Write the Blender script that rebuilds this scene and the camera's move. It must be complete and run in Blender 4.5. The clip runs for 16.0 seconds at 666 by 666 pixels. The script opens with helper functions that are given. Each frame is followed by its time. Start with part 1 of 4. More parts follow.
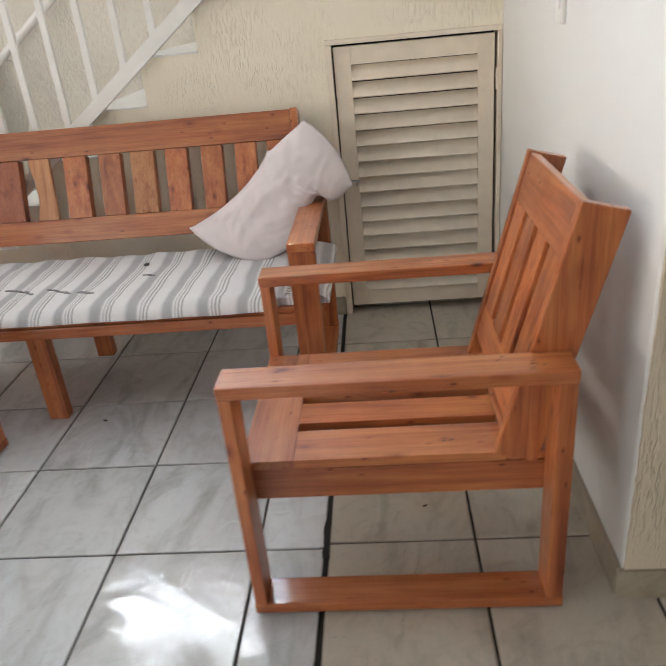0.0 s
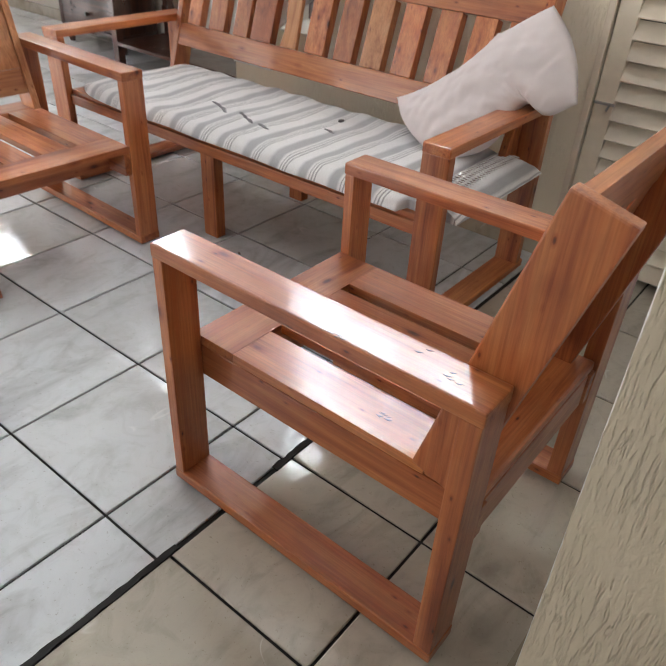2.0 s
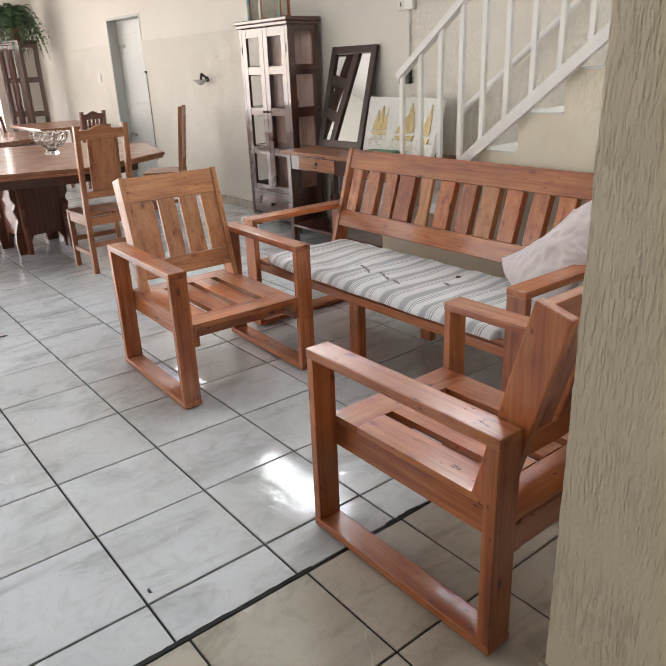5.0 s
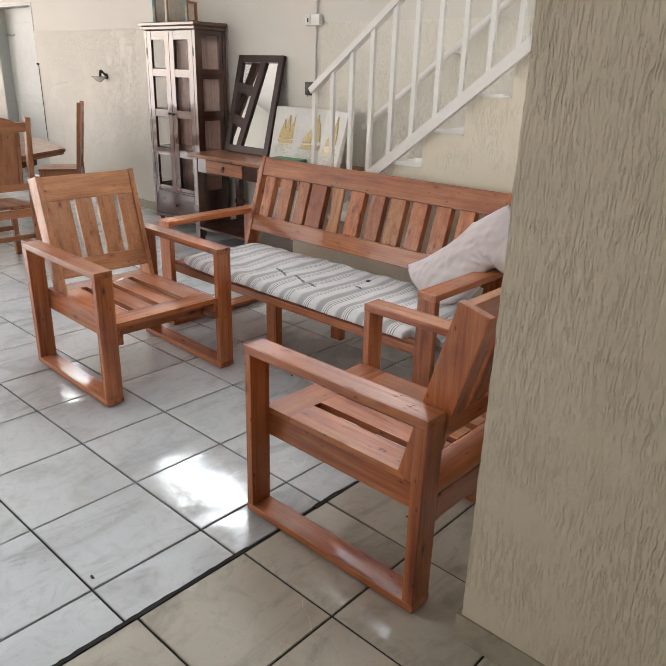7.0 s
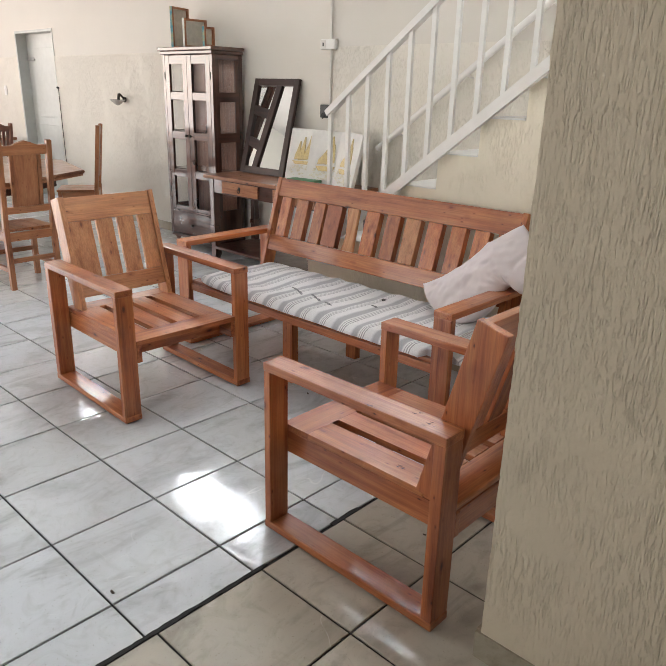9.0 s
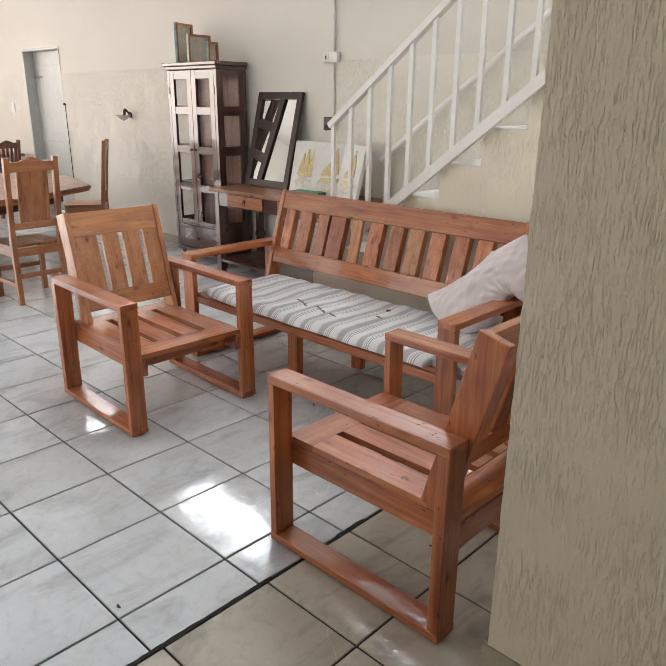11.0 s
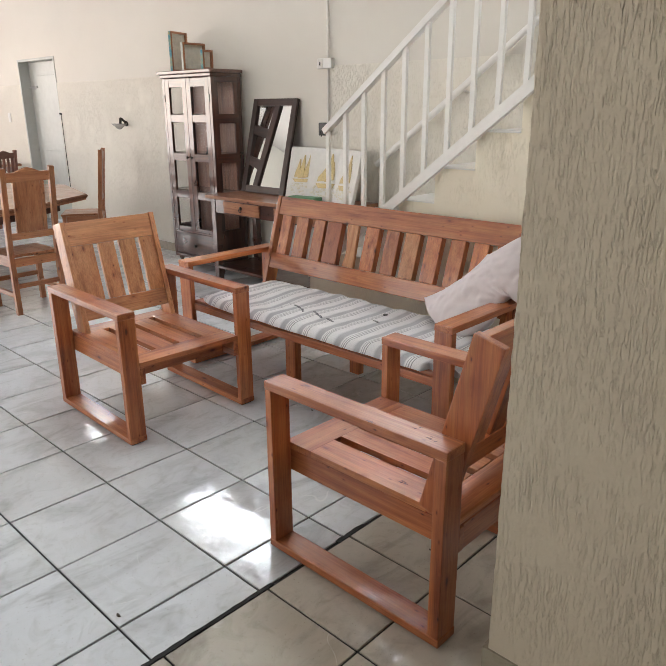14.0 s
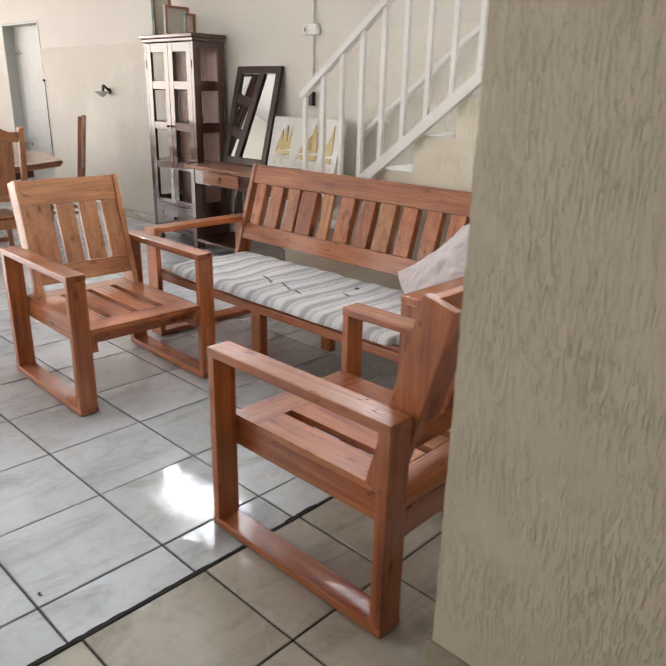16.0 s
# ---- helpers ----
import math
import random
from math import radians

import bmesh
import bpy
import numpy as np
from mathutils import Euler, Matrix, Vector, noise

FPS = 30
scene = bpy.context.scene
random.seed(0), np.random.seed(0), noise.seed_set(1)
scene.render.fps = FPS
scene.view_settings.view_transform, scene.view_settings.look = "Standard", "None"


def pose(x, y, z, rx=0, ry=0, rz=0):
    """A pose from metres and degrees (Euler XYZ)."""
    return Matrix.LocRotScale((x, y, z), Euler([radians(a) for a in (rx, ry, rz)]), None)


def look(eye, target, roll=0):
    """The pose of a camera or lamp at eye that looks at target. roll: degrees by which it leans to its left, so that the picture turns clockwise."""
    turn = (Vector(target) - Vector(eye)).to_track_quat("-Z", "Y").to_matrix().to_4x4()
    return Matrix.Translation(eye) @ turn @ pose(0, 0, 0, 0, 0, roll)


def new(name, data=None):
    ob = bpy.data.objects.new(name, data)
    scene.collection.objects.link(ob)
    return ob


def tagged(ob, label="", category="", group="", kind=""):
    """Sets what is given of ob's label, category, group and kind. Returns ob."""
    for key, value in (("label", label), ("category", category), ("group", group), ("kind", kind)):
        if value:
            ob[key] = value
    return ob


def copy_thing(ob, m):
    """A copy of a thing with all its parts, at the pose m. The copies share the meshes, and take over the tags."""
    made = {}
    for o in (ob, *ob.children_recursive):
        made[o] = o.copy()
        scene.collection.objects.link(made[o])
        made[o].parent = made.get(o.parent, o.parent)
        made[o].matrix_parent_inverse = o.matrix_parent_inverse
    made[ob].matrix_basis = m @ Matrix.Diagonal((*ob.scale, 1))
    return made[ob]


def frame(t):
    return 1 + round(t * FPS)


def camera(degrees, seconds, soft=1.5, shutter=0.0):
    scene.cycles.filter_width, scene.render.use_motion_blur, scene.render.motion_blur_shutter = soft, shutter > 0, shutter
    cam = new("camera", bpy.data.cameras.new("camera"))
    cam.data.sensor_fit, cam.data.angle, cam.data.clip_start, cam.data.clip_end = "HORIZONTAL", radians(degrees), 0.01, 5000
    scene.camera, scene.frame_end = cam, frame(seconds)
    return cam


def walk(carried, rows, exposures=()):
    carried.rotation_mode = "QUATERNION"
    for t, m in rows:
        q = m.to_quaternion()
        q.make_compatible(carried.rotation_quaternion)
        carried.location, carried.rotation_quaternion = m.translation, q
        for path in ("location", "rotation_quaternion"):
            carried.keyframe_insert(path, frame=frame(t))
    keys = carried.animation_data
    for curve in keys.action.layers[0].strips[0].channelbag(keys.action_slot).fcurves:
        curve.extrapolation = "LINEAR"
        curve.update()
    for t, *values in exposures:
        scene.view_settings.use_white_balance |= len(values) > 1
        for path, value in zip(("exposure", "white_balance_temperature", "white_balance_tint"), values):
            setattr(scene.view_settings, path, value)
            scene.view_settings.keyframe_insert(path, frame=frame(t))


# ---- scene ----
cam = camera(52.2, 16.0, 0.7, 0.5)
PATH = [
    (0, (0.39, -0.977, 1.314), (0.223, 0.812, 0.438), -5.7),
    (0.5, (0.577, -0.807, 1.303), (0.347, 0.964, 0.402), -3.5),
    (1, (0.705, -0.664, 1.276), (0.341, 1.028, 0.274), -0.2),
    (1.5, (0.842, -0.545, 1.269), (0.235, 0.988, 0.136), -0.3),
    (2, (1.005, -0.514, 1.248), (0.013, 0.796, 0.106), 3.5),
    (2.5, (1.08, -0.581, 1.348), (-0.075, 0.77, 0.431), 1.5),
    (3, (1.201, -0.603, 1.419), (-0.263, 0.589, 0.76), 0.6),
    (3.5, (1.318, -0.568, 1.405), (-0.233, 0.464, 0.677), 1.4),
    (4, (1.431, -0.683, 1.404), (-0.102, 0.369, 0.667), 0.4),
    (6.3, (1.598, -1.048, 1.462), (0.247, 0.234, 0.733), -2.7),
    (6.5, (1.601, -1.077, 1.469), (0.301, 0.252, 0.732), -0.9),
    (7, (1.596, -1.124, 1.471), (0.346, 0.258, 0.745), 1.6),
    (7.5, (1.591, -1.156, 1.479), (0.333, 0.216, 0.746), 1.7),
    (8, (1.584, -1.151, 1.472), (0.297, 0.2, 0.752), 1.6),
    (8.5, (1.592, -1.159, 1.473), (0.307, 0.211, 0.784), 1.9),
    (9, (1.598, -1.161, 1.475), (0.309, 0.213, 0.802), 1.4),
    (11.5, (1.613, -1.152, 1.482), (0.296, 0.214, 0.851), 0.4),
    (12, (1.612, -1.154, 1.481), (0.292, 0.215, 0.864), 0.2),
    (12.5, (1.613, -1.153, 1.478), (0.295, 0.216, 0.853), -0.2),
    (13, (1.616, -1.153, 1.48), (0.3, 0.212, 0.843), -0.1),
    (13.5, (1.612, -1.148, 1.479), (0.3, 0.225, 0.852), -0.6),
    (14, (1.622, -1.147, 1.484), (0.307, 0.221, 0.853), -0.4),
    (14.5, (1.615, -1.14, 1.469), (0.305, 0.231, 0.833), -0.5),
    (15, (1.618, -1.146, 1.476), (0.304, 0.217, 0.829), 0.2),
    (15.5, (1.599, -1.121, 1.438), (0.296, 0.247, 0.779), 2.1),
    (16, (1.63, -0.948, 1.371), (0.331, 0.418, 0.702), 1.3),
]
walk(cam, [(t, look(eye, target, roll)) for t, eye, target, roll in PATH], [(0.0, 1.24), (1.0, 1.25), (2.0, 1.33), (3.0, 1.28), (4.0, 1.2), (7.0, 1.14), (8.0, 1.25), (8.5, 1.36), (9.0, 1.2), (12.5, 1.13), (16.0, 1.2)])

# ---- world and light ----
world = bpy.data.worlds.new("world")
scene.world = world
world.use_nodes = True
wn, wl = world.node_tree.nodes, world.node_tree.links
sky = wn.new("ShaderNodeTexSky")
sky.sky_type, sky.sun_disc = "NISHITA", False
sky.sun_elevation, sky.sun_rotation = radians(40), radians(-80)
wl.new(sky.outputs[0], wn["Background"].inputs[0])
wn["Background"].inputs[1].default_value = 0.12
sun = new("sun", bpy.data.lights.new("sun", "SUN"))
sun.data.energy, sun.data.angle, sun.data.color = 1.0, radians(12), (1, 0.95, 0.88)
sun.matrix_world = look((-20, 3, 18), (0, 0, 0))

YB = 2.96          # rear wall of the hall
YS = 1.91          # side wall of the stair
XE = -11.2         # far end wall
XP, YP = 0.89, 0.217  # corner of the partition
YF = -4.6          # front wall
HC = 4.1           # ceiling


def window_light(name, at, toward, w, h, watts, colour=(1, 1, 1)):
    lamp = new(name, bpy.data.lights.new(name, "AREA"))
    lamp.data.shape, lamp.data.size, lamp.data.size_y = "RECTANGLE", w, h
    lamp.data.energy, lamp.data.color = watts, colour
    lamp.matrix_world = look(at, toward)
    return lamp


CLERESTORY = [(-2.1, -0.3), (-5.1, -3.35), (-7.5, -6.4)]
ZW0, ZW1 = 2.77, 3.72
for xa, xb in CLERESTORY:
    window_light("window_light", ((xa + xb) / 2, YB + 0.2, (ZW0 + ZW1) / 2), ((xa + xb) / 2, 0, (ZW0 + ZW1) / 2), xb - xa, ZW1 - ZW0, 215, (0.84, 0.92, 1))
window_light("window_light", (XE - 0.25, -1.1, 1.3), (0, -1.1, 1.3), 6.6, 2.3, 124, (1, 0.88, 0.82))
# added fill from behind the camera for faces towards -y, no known window
window_light("window_light", (-5.6, YF - 0.22, 1.75), (-5.6, 0, 1.75), 5.0, 1.5, 44, (1, 0.89, 0.80))


# ---- materials ----
def material(name, rough=0.5, metal=0.0):
    m = bpy.data.materials.new(name)
    m.use_nodes = True
    n, l = m.node_tree.nodes, m.node_tree.links
    b = n["Principled BSDF"]
    b.inputs["Roughness"].default_value, b.inputs["Metallic"].default_value = rough, metal
    return m, n, l, b


def ramp(n, l, source, stops):
    r = n.new("ShaderNodeValToRGB")
    els = r.color_ramp.elements
    els[0].position, els[0].color = stops[0][0], (*stops[0][1], 1)
    els[1].position, els[1].color = stops[-1][0], (*stops[-1][1], 1)
    for p, c in stops[1:-1]:
        els.new(p).color = (*c, 1)
    l.new(source, r.inputs[0])
    return r.outputs[0]


def coords(n, l, scale=(1, 1, 1), spread=0.0, space="Object"):
    tc = n.new("ShaderNodeTexCoord")
    mp = n.new("ShaderNodeMapping")
    mp.inputs["Scale"].default_value = scale
    l.new(tc.outputs[space], mp.inputs["Vector"])
    if spread:
        info, mul, vec = n.new("ShaderNodeObjectInfo"), n.new("ShaderNodeMath"), n.new("ShaderNodeCombineXYZ")
        mul.operation, mul.inputs[1].default_value = "MULTIPLY", spread
        l.new(info.outputs["Random"], mul.inputs[0])
        for k in range(3):
            l.new(mul.outputs[0], vec.inputs[k])
        l.new(vec.outputs[0], mp.inputs["Location"])
    return mp.outputs[0]


def tex(n, l, vec, scale, detail=4, rough=0.55, distort=0.0):
    t = n.new("ShaderNodeTexNoise")
    t.inputs["Scale"].default_value, t.inputs["Detail"].default_value = scale, detail
    t.inputs["Roughness"].default_value, t.inputs["Distortion"].default_value = rough, distort
    l.new(vec, t.inputs["Vector"])
    return t.outputs["Fac"]


def mix(n, l, kind, fac, a, b):
    m = n.new("ShaderNodeMix")
    m.data_type, m.blend_type = "RGBA", kind
    for value, sock in ((fac, m.inputs[0]), (a, m.inputs[6]), (b, m.inputs[7])):
        if isinstance(value, (int, float)):
            sock.default_value = value
        elif isinstance(value, tuple):
            sock.default_value = (*value, 1)
        else:
            l.new(value, sock)
    return m.outputs[2]


def bump(n, l, b, height, strength, distance):
    k = n.new("ShaderNodeBump")
    k.inputs["Strength"].default_value, k.inputs["Distance"].default_value = strength, distance
    l.new(height, k.inputs["Height"])
    l.new(k.outputs[0], b.inputs["Normal"])
    return k


def wood(name, dark, mid, light, rough=0.3, coat=0.0, knots=True, vary=0.25):
    """Three materials, with the grain along x, y and z."""
    made = []
    for axis in range(3):
        m, n, l, b = material(name + "_" + "xyz"[axis], rough)
        stretch = [16.0, 16.0, 16.0]
        stretch[axis] = 0.9
        v = coords(n, l, tuple(stretch), 37.0)
        grain = tex(n, l, v, 2.0, 6, 0.6, 0.5)
        fine = [210.0, 210.0, 210.0]
        fine[axis] = 5.0
        pores = tex(n, l, coords(n, l, tuple(fine), 11.0), 1.0, 4, 0.65)
        worn = tex(n, l, coords(n, l, (1, 1, 1), 19.0), 6.0, 5, 0.6)
        col = ramp(n, l, grain, [(0.28, dark), (0.46, mid), (0.74, light)])
        col = mix(n, l, "MULTIPLY", 0.45, col, ramp(n, l, pores, [(0.36, (0.5, 0.42, 0.36)), (0.58, (1, 1, 1))]))
        col = mix(n, l, "MULTIPLY", 0.5, col, ramp(n, l, worn, [(0.34, (0.72, 0.66, 0.62)), (0.56, (1, 1, 1))]))
        if knots:
            for size, seed, reach in ((13.0, 23.0, 1.0), (29.0, 7.0, 0.8)):
                kn = [size, size, size]
                kn[axis] = size * 0.42
                vo = n.new("ShaderNodeTexVoronoi")
                vo.inputs["Scale"].default_value = 1.0
                l.new(coords(n, l, tuple(kn), seed), vo.inputs["Vector"])
                spots = ramp(n, l, vo.outputs["Distance"], [(0.03 * reach, (0.08, 0.03, 0.02)), (0.075 * reach, (0.36, 0.2, 0.14)), (0.1 * reach, (0.72, 0.56, 0.46)), (0.2 * reach, (1, 1, 1))])
                col = mix(n, l, "MULTIPLY", 0.85, col, spots)
        info = n.new("ShaderNodeObjectInfo")
        tone = ramp(n, l, info.outputs["Random"], [(0.0, (1 - vary, 1 - vary * 1.15, 1 - vary * 1.3)), (1.0, (1 + vary * 0.75, 1 + vary * 0.85, 1 + vary * 0.95))])
        col = mix(n, l, "MULTIPLY", 1.0, col, tone)
        l.new(col, b.inputs["Base Color"])
        l.new(ramp(n, l, worn, [(0.3, (rough + 0.12,) * 3), (0.7, (rough - 0.04,) * 3)]), b.inputs["Roughness"])
        b.inputs["Coat Weight"].default_value, b.inputs["Coat Roughness"].default_value = coat, 0.13
        bump(n, l, b, mix(n, l, "ADD", 0.6, pores, worn), 0.2, 0.001)
        made.append(m)
    return made


def plain(name, colour, rough=0.5, metal=0.0, dirt=0.12, scale=14.0, relief=0.0):
    m, n, l, b = material(name, rough, metal)
    v = coords(n, l)
    f = tex(n, l, v, scale, 5)
    g = tex(n, l, v, scale * 7, 3)
    low = tuple(c * (1 - dirt) for c in colour)
    col = ramp(n, l, f, [(0.3, low), (0.65, colour)])
    l.new(col, b.inputs["Base Color"])
    if relief:
        bump(n, l, b, g, 0.4, relief)
    return m


def plaster(name, colour, streaks=0.0, depth=0.004, stretch=0.16, cover=0.38):
    """Painted plaster; streaks > 0 gives a coat dragged downwards, with smooth patches."""
    m, n, l, b = material(name, 0.6)
    v = coords(n, l)
    big = tex(n, l, v, 1.3, 4)
    col = ramp(n, l, big, [(0.3, tuple(c * 0.95 for c in colour)), (0.7, colour)])
    fine = tex(n, l, v, 90, 4)
    if streaks:
        s = tex(n, l, coords(n, l, (1, 1, stretch)), streaks, 3, 0.5, 0.15)
        grooves = ramp(n, l, s, [(0.38, (0, 0, 0)), (0.49, (1, 1, 1))])
        patches = ramp(n, l, tex(n, l, v, 5.0, 4, 0.65), [(cover, (0, 0, 0)), (cover + 0.22, (1, 1, 1))])
        h = mix(n, l, "MIX", patches, (1.0, 1.0, 1.0), grooves)
        lump = tex(n, l, coords(n, l, (1, 1, 0.5)), streaks * 0.6, 3, 0.6)
        h = mix(n, l, "ADD", 0.5, h, lump)
        h = mix(n, l, "ADD", 0.1, h, fine)
        bump(n, l, b, h, 0.75, depth)
        col = mix(n, l, "MULTIPLY", 0.3, col, ramp(n, l, h, [(0.4, (0.82, 0.8, 0.76)), (1.1, (1, 1, 1))]))
    else:
        h = mix(n, l, "ADD", 0.5, fine, tex(n, l, v, 12, 3))
        bump(n, l, b, h, 0.25, 0.002)
    l.new(col, b.inputs["Base Color"])
    return m


CEDAR = wood("cedar", (0.23, 0.046, 0.012), (0.46, 0.13, 0.036), (0.63, 0.24, 0.078), 0.36, 0.62, True, 0.16)
CEDAR_TAN = wood("tan_cedar", (0.35, 0.12, 0.045), (0.58, 0.24, 0.095), (0.72, 0.36, 0.165), 0.36, 0.6, True, 0.14)
CEDAR_RED = wood("red_cedar", (0.2, 0.042, 0.014), (0.36, 0.09, 0.03), (0.44, 0.13, 0.05), 0.34, 0.3, True, 0.05)
CEDAR_PALE = wood("pale_cedar", (0.36, 0.12, 0.045), (0.54, 0.23, 0.09), (0.66, 0.34, 0.15), 0.34, 0.3, True, 0.1)
HONEY = wood("honey_wood", (0.25, 0.085, 0.035), (0.40, 0.155, 0.065), (0.52, 0.24, 0.11), 0.34, 0.3, True, 0.15)
DARKW = wood("dark_wood", (0.035, 0.009, 0.005), (0.075, 0.02, 0.010), (0.13, 0.04, 0.02), 0.3, 1.0, False)
for dark in DARKW:
    varnish = dark.node_tree.nodes["Principled BSDF"]
    varnish.inputs["Coat IOR"].default_value, varnish.inputs["Coat Roughness"].default_value = 1.62, 0.06
DARKM = wood("dark_matt_wood", (0.02, 0.009, 0.008), (0.04, 0.016, 0.012), (0.07, 0.028, 0.02), 0.42, 0.1, False)
REDW = wood("red_brown_wood", (0.11, 0.035, 0.022), (0.19, 0.065, 0.04), (0.28, 0.11, 0.07), 0.3, 0.4, False)
TABLEW = wood("table_wood", (0.24, 0.09, 0.045), (0.36, 0.15, 0.075), (0.47, 0.235, 0.13), 0.3, 0.3)
CREAM = plaster("cream_plaster", (0.70, 0.665, 0.60))
WHITE = plaster("white_plaster", (0.76, 0.76, 0.74))
GRAF_FAINT = plaster("dragged_plaster_faint", (0.90, 0.83, 0.68), 190.0, 0.004, 0.12, 0.40)
GRAF = plaster("dragged_plaster", (0.77, 0.73, 0.65), 150.0, 0.0062, 0.2, 0.30)
GRAF_NEAR = plaster("dragged_plaster_beige", (0.69, 0.60, 0.465), 210.0, 0.0058, 0.13, 0.36)
PAINT_WHITE = plain("white_enamel", (0.82, 0.81, 0.78), 0.3, dirt=0.06)
PAINT_BEIGE = plain("beige_enamel", (0.82, 0.73, 0.60), 0.4, dirt=0.1)
PAINT_GREY = plain("grey_enamel", (0.5, 0.515, 0.49), 0.35, dirt=0.08)
# also colours the sheet that darkens the louvred door's gaps
BLACK = plain("black_plastic_or_shade", (0.012, 0.012, 0.013), 0.35)
GREY_PL = plain("grey_plastic", (0.72, 0.7, 0.65), 0.4)
CEILING = plaster("ceiling_paint", (0.50, 0.49, 0.48))
# near black to absorb bounce on the unseen right side, no known wall colour
UNSEEN = plaster("unseen_dark_plaster", (0.11, 0.10, 0.09))
STEEL = plain("steel", (0.55, 0.55, 0.55), 0.3, 1.0)
IRON = plain("dark_iron", (0.05, 0.045, 0.04), 0.45, 0.8)
GROUT = plain("dark_grout", (0.018, 0.017, 0.016), 0.8, dirt=0.4, scale=30)
CARPET_OUT = plain("outdoor_paving", (0.35, 0.34, 0.32), 0.8)


def tile_material(name, light, vein, island=False):
    """Glazed tile: slanting grey veins, specks, hairline cracks, a slightly wavy glaze."""
    m, n, l, b = material(name, 0.07)
    v = coords(n, l, (1, 1, 1), 0.0 if island else 61.0)
    slant = n.new("ShaderNodeMapping")
    slant.inputs["Rotation"].default_value, slant.inputs["Scale"].default_value = (0, 0, 0.6), (1, 0.38, 1)
    l.new(v, slant.inputs["Vector"])
    a = tex(n, l, slant.outputs[0], 6.5, 7, 0.62, 0.9)
    c = tex(n, l, v, 9.0, 5, 0.6, 2.2)
    specks = tex(n, l, v, 120.0, 3, 0.6)
    col = ramp(n, l, a, [(0.32, vein), (0.5, light), (0.8, tuple(min(1, k * 1.08) for k in light))])
    col = mix(n, l, "MULTIPLY", 0.6, col, ramp(n, l, c, [(0.33, (0.82, 0.82, 0.80)), (0.5, (1, 1, 1))]))
    col = mix(n, l, "MULTIPLY", 0.5, col, ramp(n, l, specks, [(0.27, (0.5, 0.46, 0.4)), (0.36, (1, 1, 1))]))
    if island:
        r = n.new("ShaderNodeNewGeometry").outputs["Random Per Island"]
    else:
        r = n.new("ShaderNodeObjectInfo").outputs["Random"]
    col = mix(n, l, "MULTIPLY", 1.0, col, ramp(n, l, r, [(0.0, (0.92, 0.92, 0.9)), (1.0, (1.04, 1.04, 1.04))]))
    crack = tex(n, l, v, 2.3, 2, 0.5, 0.7)
    lines = ramp(n, l, crack, [(0.4935, (0, 0, 0)), (0.4955, (1, 1, 1)), (0.4975, (0, 0, 0))])
    lines = mix(n, l, "MULTIPLY", 1.0, lines, ramp(n, l, tex(n, l, v, 5.0, 2), [(0.6, (0, 0, 0)), (0.66, (0.7, 0.7, 0.7))]))
    l.new(mix(n, l, "MIX", lines, col, (0.85, 0.85, 0.83)), b.inputs["Base Color"])
    l.new(ramp(n, l, c, [(0.3, (0.09, 0.09, 0.09)), (0.7, (0.03, 0.03, 0.03))]), b.inputs["Roughness"])
    wave = mix(n, l, "ADD", 0.07, tex(n, l, v, 11.0, 2, 0.5), tex(n, l, v, 60.0, 3, 0.6))
    b.inputs["Specular IOR Level"].default_value = 0.4
    bump(n, l, b, wave, 0.6, 0.004)
    return m


TILE = tile_material("grey_marbled_tile", (0.645, 0.66, 0.68), (0.455, 0.465, 0.475))
TILE_FAR = tile_material("grey_marbled_tile_far", (0.645, 0.66, 0.68), (0.455, 0.465, 0.475), True)
TILE_SKIRT = tile_material("beige_skirting_tile", (0.40, 0.35, 0.275), (0.30, 0.26, 0.20))
TILE_OLD = tile_material("beige_marbled_tile", (0.56, 0.51, 0.43), (0.40, 0.355, 0.295))
TILE_OLD_FAR = tile_material("beige_marbled_tile_far", (0.56, 0.51, 0.43), (0.40, 0.355, 0.295), True)

GLASS, gn, gl, gb = material("glass", 0.02)
gb.inputs["Transmission Weight"].default_value, gb.inputs["IOR"].default_value = 1.0, 1.45
THIN, tn, tl, tb = material("thin_glass", 0.02)
tb.inputs["Alpha"].default_value = 0.07
tb.inputs["Base Color"].default_value = (0.05, 0.055, 0.055, 1)
MIRROR, mn, ml, mb = material("mirror", 0.02, 1.0)
mb.inputs["Base Color"].default_value = (0.85, 0.87, 0.86, 1)
GOLD = plain("gold_leaf", (0.52, 0.41, 0.2), 0.4, 0.5, dirt=0.35, scale=60)


# ---- shape helpers ----
def part(name, bm, mat, parent=None, label=""):
    me = bpy.data.meshes.new(name)
    bm.normal_update()
    bm.to_mesh(me)
    bm.free()
    if mat is not None:
        me.materials.append(mat)
    ob = new(name, me)
    if parent is not None:
        ob.parent = parent
    if label:
        ob["label"] = label
    return ob


def thing(name, m, label, category, group=""):
    ob = new(name)
    ob.empty_display_size = 0.1
    ob.matrix_basis = m
    return tagged(ob, label, category, group)


def structure(name, bm, mat, label="", category=""):
    return tagged(part(name, bm, mat), label, category, "", "structure")


def box(lo, hi, bevel=0.0, m=None, bm=None):
    bm = bm or bmesh.new()
    r = bmesh.ops.create_cube(bm, size=1)
    vs = r["verts"]
    c = [(a + b) / 2 for a, b in zip(lo, hi)]
    d = [b - a for a, b in zip(lo, hi)]
    bmesh.ops.transform(bm, matrix=(m or Matrix()) @ Matrix.LocRotScale(c, None, d), verts=vs)
    if bevel:
        es = list({e for v in vs for e in v.link_edges})
        bmesh.ops.bevel(bm, geom=es, offset=bevel, segments=2, affect="EDGES", profile=0.6)
    return bm


